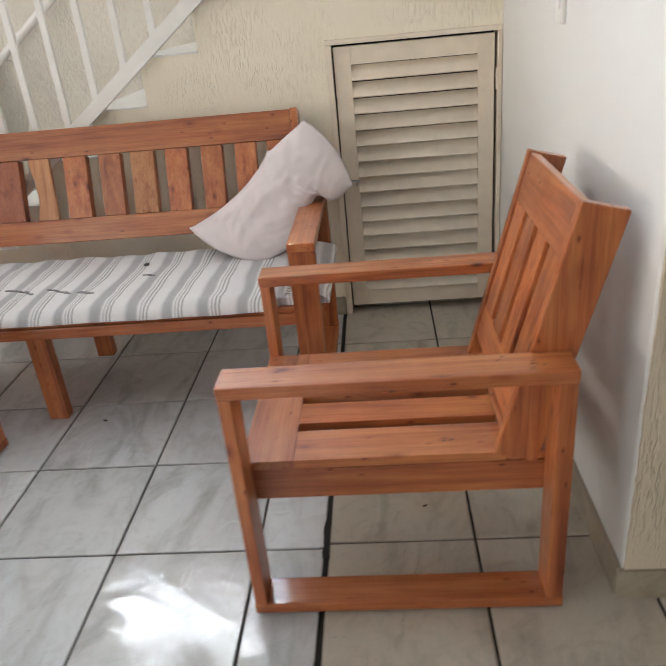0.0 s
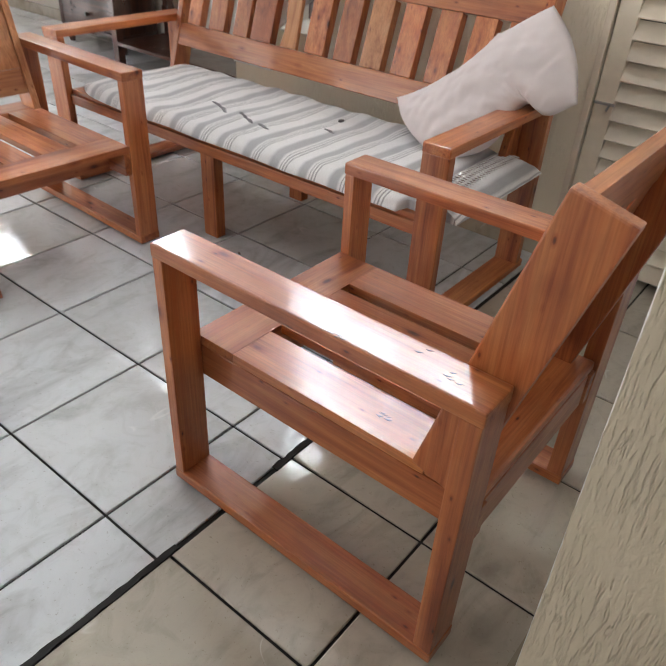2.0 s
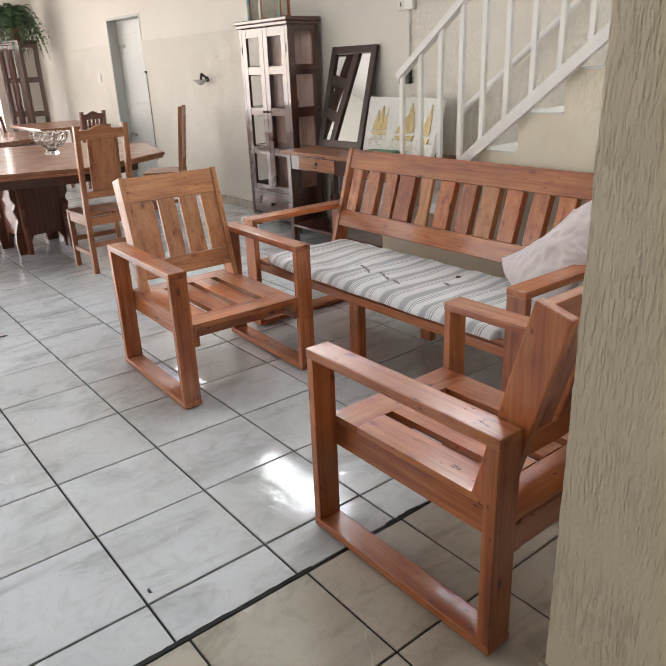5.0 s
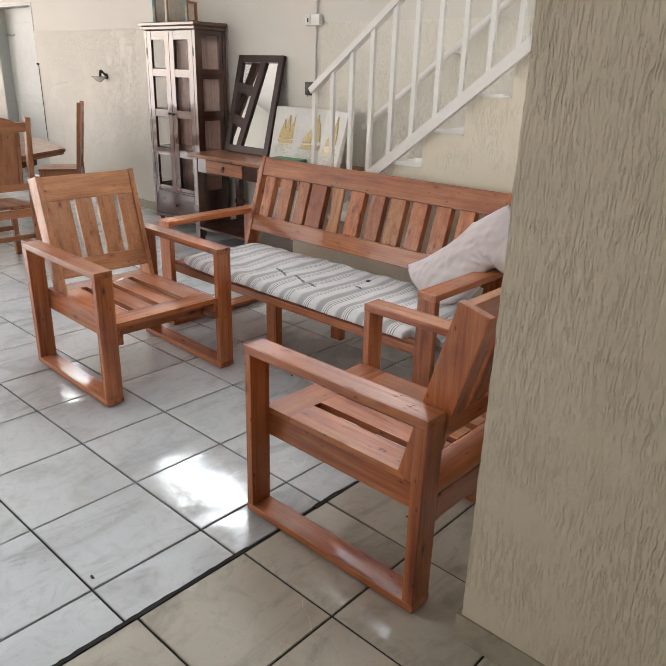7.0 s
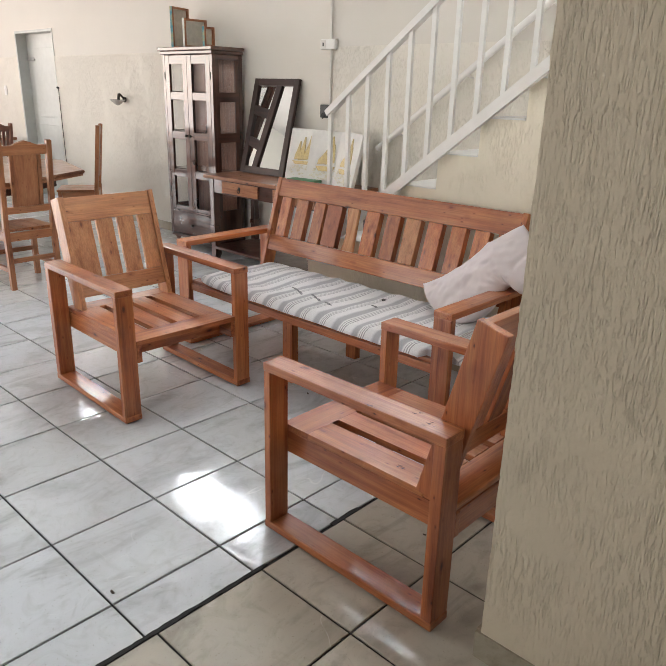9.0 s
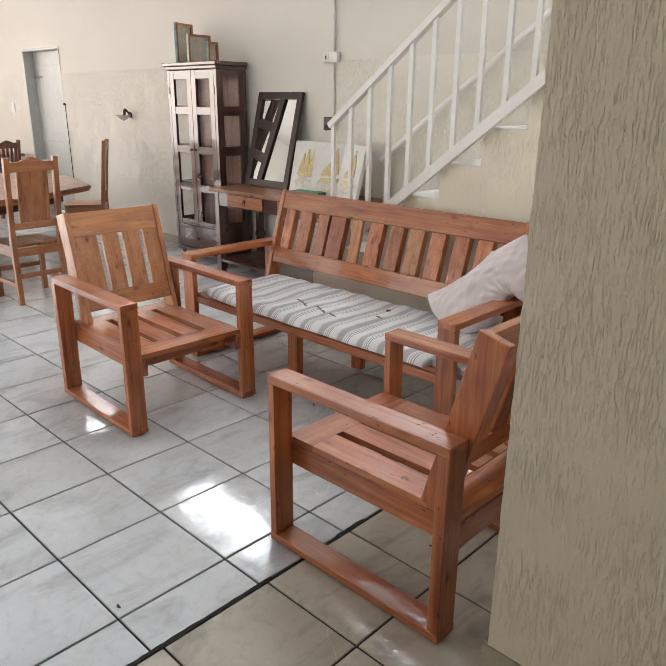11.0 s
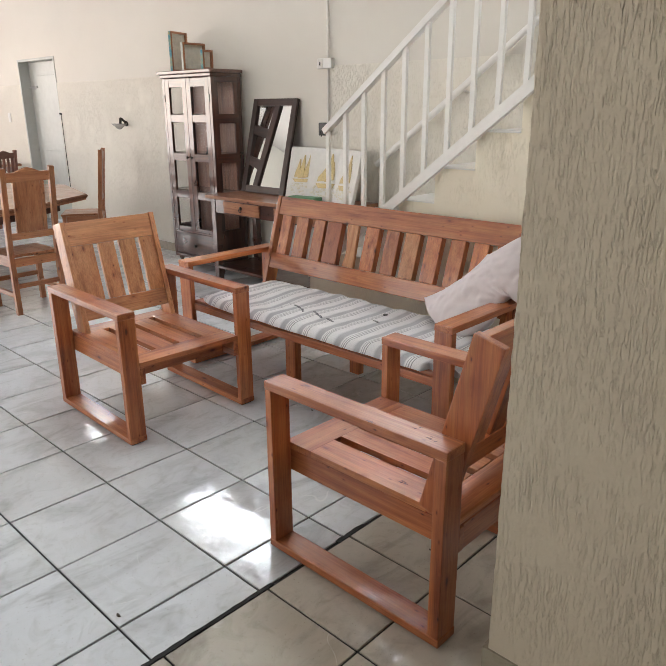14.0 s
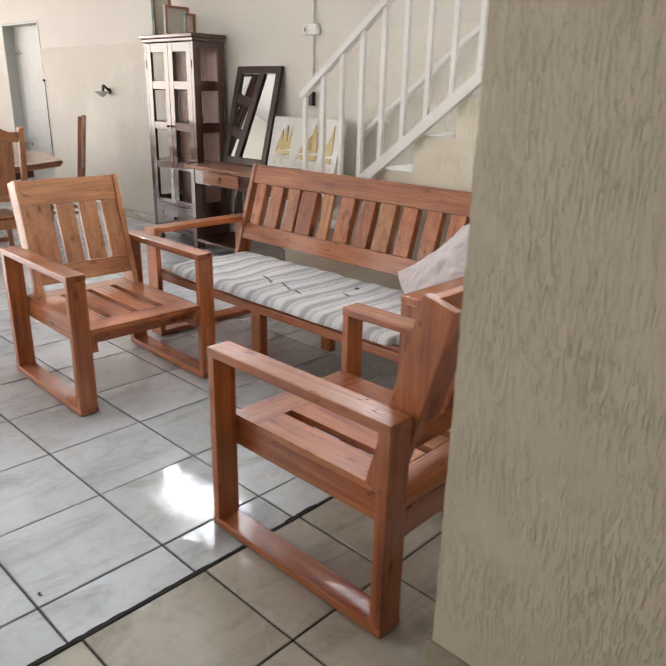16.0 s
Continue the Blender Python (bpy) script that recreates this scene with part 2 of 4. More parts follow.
def board(name, lo, hi, woods, parent, bevel=0.003, m=None, label=""):
    d = [b - a for a, b in zip(lo, hi)]
    return part(name, box(lo, hi, bevel, m), woods[d.index(max(d))], parent, label)


def prism(outline, thick, axis="y", at=0.0, bevel=0.0, bm=None):
    """A closed outline of (u, v) pushed out by thick along an axis."""
    bm = bm or bmesh.new()
    put = {"y": lambda u, v, w: (u, w, v), "x": lambda u, v, w: (w, u, v), "z": lambda u, v, w: (u, v, w)}[axis]
    a = [bm.verts.new(put(u, v, at)) for u, v in outline]
    b = [bm.verts.new(put(u, v, at + thick)) for u, v in outline]
    k = len(outline)
    fs = [bm.faces.new(a), bm.faces.new(b[::-1])]
    for i in range(k):
        fs.append(bm.faces.new((a[i], b[i], b[(i + 1) % k], a[(i + 1) % k])))
    bmesh.ops.recalc_face_normals(bm, faces=fs)
    if bevel:
        bmesh.ops.bevel(bm, geom=list({e for f in fs for e in f.edges}), offset=bevel, segments=2, affect="EDGES")
    return bm


def rod(p, q, r, sides=12, bm=None, r2=None):
    bm = bm or bmesh.new()
    p, q = Vector(p), Vector(q)
    made = bmesh.ops.create_cone(bm, cap_ends=True, segments=sides, radius1=r, radius2=r if r2 is None else r2, depth=(q - p).length)
    m = Matrix.Translation((p + q) / 2) @ (q - p).to_track_quat("Z", "Y").to_matrix().to_4x4()
    bmesh.ops.transform(bm, matrix=m, verts=made["verts"])
    return bm


def lathe(profile, sides=24, bm=None, at=(0, 0, 0)):
    bm = bm or bmesh.new()
    rings = [[bm.verts.new((at[0] + r * math.cos(2 * math.pi * k / sides), at[1] + r * math.sin(2 * math.pi * k / sides), at[2] + z)) for k in range(sides)] for r, z in profile]
    for a, b in zip(rings, rings[1:]):
        for k in range(sides):
            f = bm.faces.new((a[k], a[(k + 1) % sides], b[(k + 1) % sides], b[k]))
            f.smooth = True
    return bm


def bar(p, q, w, h, bevel=0.002):
    """A square bar from p to q."""
    p, q = Vector(p), Vector(q)
    m = Matrix.Translation((p + q) / 2) @ (q - p).to_track_quat("X", "Z").to_matrix().to_4x4()
    d = (q - p).length / 2
    return box((-d, -w / 2, -h / 2), (d, w / 2, h / 2), bevel, m)


# ---- walls ----
def wall_with_holes(x0, x1, z0, z1, y0, y1, holes):
    """A wall along x with rectangular openings (xa, xb, za, zb)."""
    bm = bmesh.new()
    xs = sorted({x0, x1, *[h[0] for h in holes], *[h[1] for h in holes]})
    for xa, xb in zip(xs, xs[1:]):
        cut = sorted((h[2], h[3]) for h in holes if h[0] <= xa + 1e-6 and h[1] >= xb - 1e-6)
        z = z0
        for za, zb in cut:
            if za > z:
                box((xa, y0, z), (xb, y1, za), bm=bm)
            z = zb
        if z < z1:
            box((xa, y0, z), (xb, y1, z1), bm=bm)
    bmesh.ops.remove_doubles(bm, verts=bm.verts, dist=1e-5)
    return bm


DOOR = (-8.1, -7.03, 0.0, 2.1)
HD = 1.79   # top of the dragged coat
structure("wall_rear", wall_with_holes(XE - 0.2, 4.2, 0, HC, YB, YB + 0.18, [DOOR] + [(a, b, ZW0, ZW1) for a, b in CLERESTORY]), CREAM, "cream painted rear wall of the hall", "wall")
structure("wall_coat", wall_with_holes(XE, -3.42, 0.09, HD, YB - 0.006, YB - 0.0005, [(DOOR[0], DOOR[1], 0.09, HD)]), GRAF, "cream dragged plaster coat on the lower wall", "wall")
structure("wall_coat", wall_with_holes(-2.33, 2.0, 0.09, HD, YB - 0.006, YB - 0.0005, []), GRAF, "cream dragged plaster coat beside the stair", "wall")
structure("wall_end", wall_with_holes(YF - 0.2, YB, 0, HC, 0, 0.2, [(-4.4, 2.2, 0.1, 2.5)]), CREAM, "cream end wall with a wide opening", "wall").matrix_world = Matrix.Translation((XE, 0, 0)) @ pose(0, 0, 0, 0, 0, 90)
# out of view; its opening is made up to let the front fill through
structure("wall_front", wall_with_holes(XE - 0.2, 4.2, 0, HC, YF - 0.2, YF, [(-8.1, -3.1, 1.0, 2.5)]), CREAM, "unseen cream front wall with an opening added for the fill lamp", "wall")
# added out of view to keep the +x faces dark
structure("unseen_side_wall", wall_with_holes(YF, YP, 0, HC, 0, 0.2, []), UNSEEN, "unseen dark side wall, added to hold back bounced light", "wall").matrix_world = Matrix.Translation((4.2, 0, 0)) @ pose(0, 0, 0, 0, 0, 90)
structure("ceiling", box((XE - 0.2, YF - 0.2, HC), (4.2, YB + 0.2, HC + 0.2)), CEILING, "off-white painted ceiling", "ceiling")
structure("ground", box((-60, -60, -0.4), (60, 60, -0.2)), CARPET_OUT, "grey paving outside", "ground")

# partition: a block with a white face to the hall and a dragged beige face
structure("partition", box((XP, YP, 0), (4.2, YB, HC), 0.012), WHITE, "white plastered partition wall", "wall")
edge_rng = random.Random(11)
ragged = [(XP + 0.004 + 0.0035 * noise.noise(Vector((0, 0, k * 0.21))) + edge_rng.uniform(-0.0012, 0.0012), 0.085 + (HC - 0.085) * k / 240) for k in range(241)]
structure("partition_coat", prism([(4.2, HC), (4.2, 0.085)] + ragged, 0.026, "y", YP - 0.006, 0.0), GRAF_NEAR, "beige dragged plaster on the partition", "wall")

# ---- stair ----
RISE, RUN, X5, Z5 = 0.188, 0.2435, -0.55, 0.984
steps = []
for k in range(-4, 6):
    steps.append((X5 + (k - 1) * RUN, X5 + k * RUN if k < 5 else XP, Z5 + k * RISE if k > -4 else Z5 - 4 * RISE))
outline = [(steps[0][0], 0.0)]
for xa, xb, z in steps:
    outline += [(xa, z), (xb, z)]
outline += [(XP, 0.0)]
LD = (0.212, 0.882, 0.0, 1.155)   # louvred door
stair = tagged(new("stair"), "cream plastered stair with white treads", "stair", "", "structure")
for xa, xb, z in steps:
    bm = bmesh.new()
    for a, b in ((xa, min(xb, LD[0])), (max(xa, LD[0]), min(xb, LD[1])), (max(xa, LD[1]), xb)):
        if b - a > 1e-4:
            low = LD[3] if a >= LD[0] - 1e-6 and b <= LD[1] + 1e-6 else 0.0
            box((a, YS, low), (b, YB - 0.01, z), bm=bm)
    part("step", bm, GRAF_FAINT, stair)
for xa, xb, z in steps[1:]:
    part("tread", box((xa - 0.010, YS - 0.006, z), (xb - 0.002, YB - 0.012, z + 0.008), 0.002), PAINT_WHITE, stair)


def railing():
    g = thing("stair_railing", Matrix(), "white enamelled steel stair railing with square bars", "railing")
    y = YS - 0.035
    def low(x): return 0.917 + (x + 0.841) * 0.762
    def high(x): return 1.368 + (x + 1.31) * 0.758
    xa, xb = -1.325, XP - 0.01
    part("bottom_rail", bar((xa, y, low(xa) + 0.02), (xb, y, low(xb) + 0.02), 0.03, 0.055), PAINT_WHITE, g)
    part("handrail", bar((xa - 0.01, y, high(xa) - 0.012), (xb, y, high(xb) - 0.012), 0.045, 0.035), PAINT_WHITE, g)
    x = -1.31
    while x < xb:
        part("baluster", box((x - 0.013, y - 0.011, low(x) + 0.03), (x + 0.013, y + 0.011, high(x) - 0.02), 0.002), PAINT_WHITE, g)
        x += 0.1415
    for x in (-0.87, 0.1, 0.8):
        part("post_foot", box((x - 0.02, y - 0.018, low(x) - 0.09), (x + 0.02, y + 0.018, low(x) + 0.01), 0.002), PAINT_WHITE, g)
    return g


railing()
hr = thing("wall_handrail", Matrix(), "white tubular handrail on the stair wall", "handrail")
part("tube", rod((-1.78, YB - 0.08, 1.07), (0.8, YB - 0.08, 2.95), 0.022, 16), PAINT_WHITE, hr)
for k in range(5):
    x = -1.6 + k * 0.55
    z = 1.07 + (x + 1.78) * (1.88 / 2.58)
    part("bracket", rod((x, YB - 0.08, z - 0.015), (x, YB - 0.004, z - 0.03), 0.007, 8), PAINT_WHITE, hr)


def louvre_door():
    g = tagged(thing("door_1", Matrix.Translation((LD[0], YS, 0)), "beige painted low louvred door under the stair, closed", "door"), kind="structure")
    w, h = LD[1] - LD[0], LD[3]
    part("jamb", box((-0.012, -0.012, 0.0), (0.012, 0.05, h), 0.003), PAINT_BEIGE, g)
    part("jamb", box((w - 0.012, -0.012, 0.0), (w + 0.006, 0.05, h), 0.003), PAINT_BEIGE, g)
    part("jamb", box((-0.012, -0.012, h), (w + 0.006, 0.05, h + 0.02), 0.003), PAINT_BEIGE, g)
    leaf = part("leaf", box((0.018, 0.004, 0.036), (0.085, 0.034, h - 0.008), 0.002), PAINT_BEIGE, g)
    part("stile", box((w - 0.085, 0.004, 0.036), (w - 0.022, 0.034, h - 0.008), 0.002), PAINT_BEIGE, leaf)
    part("rail", box((0.085, 0.0045, h - 0.078), (w - 0.085, 0.0335, h - 0.008), 0.002), PAINT_BEIGE, leaf)
    part("rail", box((0.085, 0.0045, 0.036), (w - 0.085, 0.0335, 0.105), 0.002), PAINT_BEIGE, leaf)
    n = 15
    z0, z1 = 0.105, h - 0.078
    for k in range(n):
        z = z0 + (k + 0.5) * (z1 - z0) / n
        m = Matrix.Translation((0, 0.016, z)) @ pose(0, 0, 0, -38)
        part("slat", box((0.085, -0.004, -0.034), (w - 0.085, 0.004, 0.034), 0.002, m), PAINT_BEIGE, leaf)
    # black sheet standing in for the shade behind the slats
    part("gap_shade_sheet", box((0.0, 0.16, 0.0), (w, 0.17, h)), BLACK, g)
    for z in (0.98, 0.2):
        part("hinge", rod((w - 0.012, -0.006, z - 0.04), (w - 0.012, -0.006, z + 0.04), 0.007, 10), PAINT_BEIGE, g)
    part("latch", rod((0.02, -0.006, 0.615), (0.09, -0.006, 0.615), 0.005, 8), STEEL, g)
    part("latch_knob", rod((0.075, -0.006, 0.615), (0.075, -0.03, 0.6), 0.004, 8), STEEL, g)
    return g


louvre_door()

# skirting tiles
def skirting(name, p, q, h=0.085, t=0.012):
    p, q = Vector((*p, 0)), Vector((*q, 0))
    run = q - p
    n = max(1, round(run.length / 0.4))
    g = tagged(new(name), "beige ceramic skirting tiles", "baseboard", "", "structure")
    side = Vector((-run.y, run.x, 0)).normalized() * t
    for k in range(n):
        a, b = p + run * (k / n), p + run * ((k + 1) / n)
        d = (b - a).normalized() * 0.002
        bm = bmesh.new()
        vs = [bm.verts.new(v) for v in (a + d, b - d, b - d + side, a + d + side)]
        up = [bm.verts.new(v.co + Vector((0, 0, h))) for v in vs]
        bm.faces.new(vs[::-1]); bm.faces.new(up)
        for i in range(4):
            bm.faces.new((vs[i], vs[(i + 1) % 4], up[(i + 1) % 4], up[i]))
        bmesh.ops.recalc_face_normals(bm, faces=bm.faces)
        part("tile", bm, TILE_SKIRT, g)
    return g
skirting("baseboard_rear", (DOOR[1] + 0.02, YB - 0.001), (-1.78, YB - 0.001), t=-0.012)
skirting("baseboard_partition", (XP - 0.001, YS), (XP - 0.001, YP), t=-0.012)
skirting("baseboard_front", (XP - 0.012, YP - 0.001), (3.6, YP - 0.001), t=-0.012)
skirting("baseboard_stair", (-1.45, YS - 0.001), (LD[0] - 0.014, YS - 0.001), t=-0.012)


# ---- windows, door ----
def clerestory(xa, xb, k):
    g = tagged(thing("window_%d" % k, Matrix.Translation((xa, YB, ZW0)), "high white metal window with narrow panes", "window"), kind="structure")
    w, h = xb - xa, ZW1 - ZW0
    part("window_frame", box((0, 0.05, 0), (w, 0.09, 0.035)), PAINT_WHITE, g)
    part("window_frame", box((0, 0.05, h - 0.035), (w, 0.09, h)), PAINT_WHITE, g)
    for x in (0, w / 3, 2 * w / 3, w):
        part("mullion", box((max(0, x - 0.018), 0.052, 0.035), (min(w, x + 0.018), 0.088, h - 0.035)), PAINT_WHITE, g)
    for i in range(1, 10):
        part("glazing_bar", box((0.02, 0.055, h * i / 10 - 0.025), (w - 0.02, 0.085, h * i / 10 + 0.025)), PAINT_WHITE, g)
for k, (a, b) in enumerate(CLERESTORY):
    clerestory(a, b, k + 1)


def hall_door():
    g = tagged(thing("door_2", Matrix.Translation((DOOR[0], YB, 0)), "grey painted door with a bolt, closed", "door"), kind="structure")
    w, h = DOOR[1] - DOOR[0], DOOR[3]
    part("jamb", box((0, -0.008, 0), (0.03, 0.179, h), 0.003), PAINT_GREY, g)
    part("jamb", box((w - 0.03, -0.008, 0), (w, 0.179, h), 0.003), PAINT_GREY, g)
    part("lintel", box((0.03, -0.008, h - 0.03), (w - 0.03, 0.179, h), 0.003), PAINT_GREY, g)
    leaf = part("leaf", box((0.033, 0.125, 0.01), (w - 0.033, 0.16, h - 0.033), 0.003), PAINT_GREY, g)
    part("panel", box((0.15, 0.118, 0.2), (w - 0.15, 0.126, 0.95), 0.004), PAINT_GREY, leaf)
    part("panel", box((0.15, 0.118, 1.05), (w - 0.15, 0.126, h - 0.2), 0.004), PAINT_GREY, leaf)
    for z in (1.76, 0.62):
        part("bolt", rod((0.04, 0.11, z), (0.26, 0.11, z), 0.012, 10), STEEL, leaf)
        part("bolt_plate", box((0.1, 0.115, z - 0.03), (0.22, 0.126, z + 0.03), 0.003), STEEL, leaf)
hall_door()


# ---- seats ----
def slanted(y0, y1, foot, head, thick):
    """A board standing between two (x, z) points, leaning back."""
    (xa, za), (xb, zb) = foot, head
    m = Matrix.Translation((xa, 0, za)) @ Matrix.Rotation(math.atan2(xb - xa, zb - za), 4, "Y")
    return m, math.hypot(xb - xa, zb - za)


def armchair(m, label, half=0.3425, slats=(0.092, 0.082, 0.082, 0.092), woods=CEDAR):
    """Faces -x; origin at the floor below the front edge, in the middle."""
    g = thing("armchair", m, label, "armchair", "pair of slatted armchairs")
    L, HA, W, T = 0.722, 0.637, 0.085, 0.03
    for s in (-1, 1):
        y0, y1 = (s * half, s * (half - W))
        y0, y1 = min(y0, y1), max(y0, y1)
        board("armrest", (0, y0, HA - T), (L, y1, HA), CEDAR, g, 0.004)
        board("leg", (0.002, y0 + 0.001, 0.035), (T, y1 - 0.001, HA - T), CEDAR, g)
        board("leg", (L - 0.04, y0 + 0.001, 0.035), (L - 0.002, y1 - 0.001, HA - T), CEDAR, g)
        board("runner", (0.0, y0, 0.008), (L, y1, 0.036), CEDAR, g, 0.004)
        for x in (0.012, L - 0.06):
            part("foot_pad", box((x, y0 + 0.012, 0.0), (x + 0.045, y1 - 0.012, 0.009)), IRON, g)
    yi = half - W
    for s in (-1, 1):
        y0, y1 = sorted((s * (yi - 0.0005), s * (yi - 0.026)))
        board("seat_rail", (0.004, y0, 0.285), (L - 0.004, y1, 0.3655), CEDAR, g)
    board("front_rail", (0.1, -yi + 0.027, 0.29), (0.126, yi - 0.027, 0.3655), CEDAR, g)
    board("seat_front", (0.004, -yi + 0.001, 0.366), (0.125, yi - 0.001, 0.39), CEDAR, g, 0.0012)
    n, gap = 4, 0.034
    w = (2 * (yi - 0.027) - (n - 1) * gap) / n
    for k in range(n):
        y = -yi + 0.027 + k * (w + gap)
        out0, out1 = 0.026 if k == 0 else 0.0, 0.026 if k == n - 1 else 0.0
        board("seat_slat", (0.1252, y - out0, 0.367), (0.6003, y + w + out1, 0.39), CEDAR, g, 0.0012)
    board("seat_rear", (0.6005, -yi + 0.001, 0.366), (0.712, yi - 0.001, 0.39), CEDAR, g, 0.008)
    board("rear_rail", (0.68, -yi + 0.027, 0.28), (0.712, yi - 0.027, 0.365), CEDAR, g)
    # the back leans
    mm, ln = slanted(0, 0, (0.618, 0.372), (0.768, 0.932), 0.0)
    D = 0.095
    yb, yo = yi - 0.04, -0.011
    for s in (-1, 1):
        y0, y1 = sorted((yo + s * (yb + 0.029), yo + s * (yb + 0.001)))
        board("back_post", (-0.045, y0, 0), (D - 0.045, y1, ln), woods, g, 0.004, mm)
    board("top_rail", (-0.04, yo - yb, ln - 0.125), (-0.016, yo + yb, ln - 0.004), woods, g, 0.003, mm)
    board("lower_rail", (-0.04, yo - yb, 0.07), (-0.016, yo + yb, 0.16), woods, g, 0.003, mm)
    y = yo - yb
    gap = (2 * yb - sum(slats)) / 3
    for w in slats:
        board("back_slat", (-0.038, y, 0.161), (-0.018, y + w, ln - 0.126), woods, g, 0.003, mm)
        y += w + gap
    return g


a = armchair(Matrix.Translation((0.03, 0.5225, 0)), "reddish varnished cedar armchair with slatted seat, beside the partition")
b = armchair(Matrix.Translation((-0.988, 0.592, 0)) @ pose(0, 0, 0, 0, 0, 178.4), "varnished cedar armchair with a paler slatted back, facing the room", 0.36, (0.085, 0.094, 0.09, 0.12), CEDAR_TAN)
SCUFF = plain("dark_scuff", (0.1, 0.04, 0.025), 0.5)
scuff_rng = random.Random(9)
for x, y, z, n in ((0.451, -0.337, 0.6368, 4), (0.574, -0.276, 0.6368, 2), (0.641, -0.301, 0.6368, 4), (0.475, -0.195, 0.3898, 7)):
    for k in range(n):
        u, v, ln, w = x + scuff_rng.uniform(-0.016, 0.016), y + scuff_rng.uniform(-0.011, 0.011), scuff_rng.uniform(0.008, 0.02), scuff_rng.uniform(0.0006, 0.0014)
        part("scuff", prism([(u, v - w), (u + ln * 0.5, v - w * 2), (u + ln, v + 0.003), (u + ln * 0.5, v + w)], 0.0006, "z", z), SCUFF, a)


def sofa():
    """Front towards -y; origin at the floor below the front edge, in the middle."""
    g = thing("wooden_sofa", Matrix.Translation((-0.86, 1.06, 0)), "long varnished cedar sofa with slatted back and wooden arms", "sofa")
    HL, HA, W, T = 1.028, 0.637, 0.09, 0.03
    xi, xl = HL - W, -0.80
    for x0, x1 in ((xl - 0.1, xl), (xi, HL)):
        board("armrest", (x0, 0, HA - T), (x1, 0.70, HA), CEDAR, g, 0.004)
        board("leg", (x0 + 0.001, 0.002, 0.035), (x1 - 0.001, 0.034, HA - T), CEDAR, g)
        board("leg", (x0 + 0.001, 0.64, 0.035), (x1 - 0.001, 0.675, HA - T), CEDAR, g)
        board("runner", (x0, 0, 0.008), (x1, 0.70, 0.036), CEDAR, g, 0.004)
    board("front_rail", (xl, 0.02, 0.345), (xi, 0.05, 0.385), CEDAR, g)
    board("seat_edge", (xl, 0.03, 0.386), (xi, 0.13, 0.406), CEDAR, g)
    board("rear_rail", (xl, 0.6, 0.34), (xi, 0.63, 0.40), CEDAR, g)
    for k in range(6):
        board("seat_slat", (xl + 0.002, 0.14 + k * 0.078, 0.386), (xi - 0.002, 0.205 + k * 0.078, 0.404), CEDAR, g)
    for y in (0.05, 0.55):
        board("middle_leg", (-0.036, y, 0.0), (0.036, y + 0.045, 0.345), CEDAR, g)
    for x in (-0.66, 0.75):
        board("cross_bearer", (x - 0.02, 0.051, 0.345), (x + 0.02, 0.6, 0.385), CEDAR, g)
    # leaning back, turned so that it runs along x
    foot, head = (0.565, 0.36), (0.745, 0.945)
    ln = math.hypot(head[0] - foot[0], head[1] - foot[1])
    mm = Matrix.Translation((0, foot[0], foot[1])) @ Matrix.Rotation(-math.atan2(head[0] - foot[0], head[1] - foot[1]), 4, "X")
    for x0, x1 in ((xl, xl + 0.03), (xi - 0.03, xi)):
        board("back_post", (x0, -0.03, 0), (x1, 0.06, ln), CEDAR, g, 0.004, mm)
    xa, xb = xl + 0.031, xi - 0.031
    board("top_rail", (xa, -0.025, ln - 0.115), (xb, 0.0, ln - 0.004), CEDAR, g, 0.003, mm)
    board("lower_rail", (xa, -0.025, 0.155), (xb, 0.0, 0.25), CEDAR, g, 0.003, mm)
    slats = ((-0.69, 0.08), (-0.545, 0.096), (-0.398, 0.085), (-0.276, 0.114), (-0.121, 0.088), (0.017, 0.096), (0.163, 0.09), (0.298, 0.096), (0.438, 0.09), (0.583, 0.086), (0.72, 0.085), (0.853, 0.09))
    for k, (x, w) in enumerate(slats):
        woods = {3: CEDAR_RED, 4: CEDAR_PALE, 7: CEDAR_PALE}.get(k, CEDAR)
        if k == 4:
            # one waney-edged slat
            z0, z1, rng = 0.251, ln - 0.116, random.Random(5)
            side = [(x - w / 2 + 0.012 * math.sin(4.5 * i / 12) + rng.uniform(-0.002, 0.002), z0 + (z1 - z0) * i / 12) for i in range(13)]
            part("back_slat", prism(side + [(x + w / 2 - 0.014, z1), (x + w / 2, z0)], 0.02, "y", -0.022, 0.002), woods[2], g, "waney-edged slat").matrix_basis = mm
        else:
            board("back_slat", (x - w / 2, -0.022, 0.251), (x + w / 2, 0.018, ln - 0.116), woods, g, 0.003, mm)
    return g


sofa()


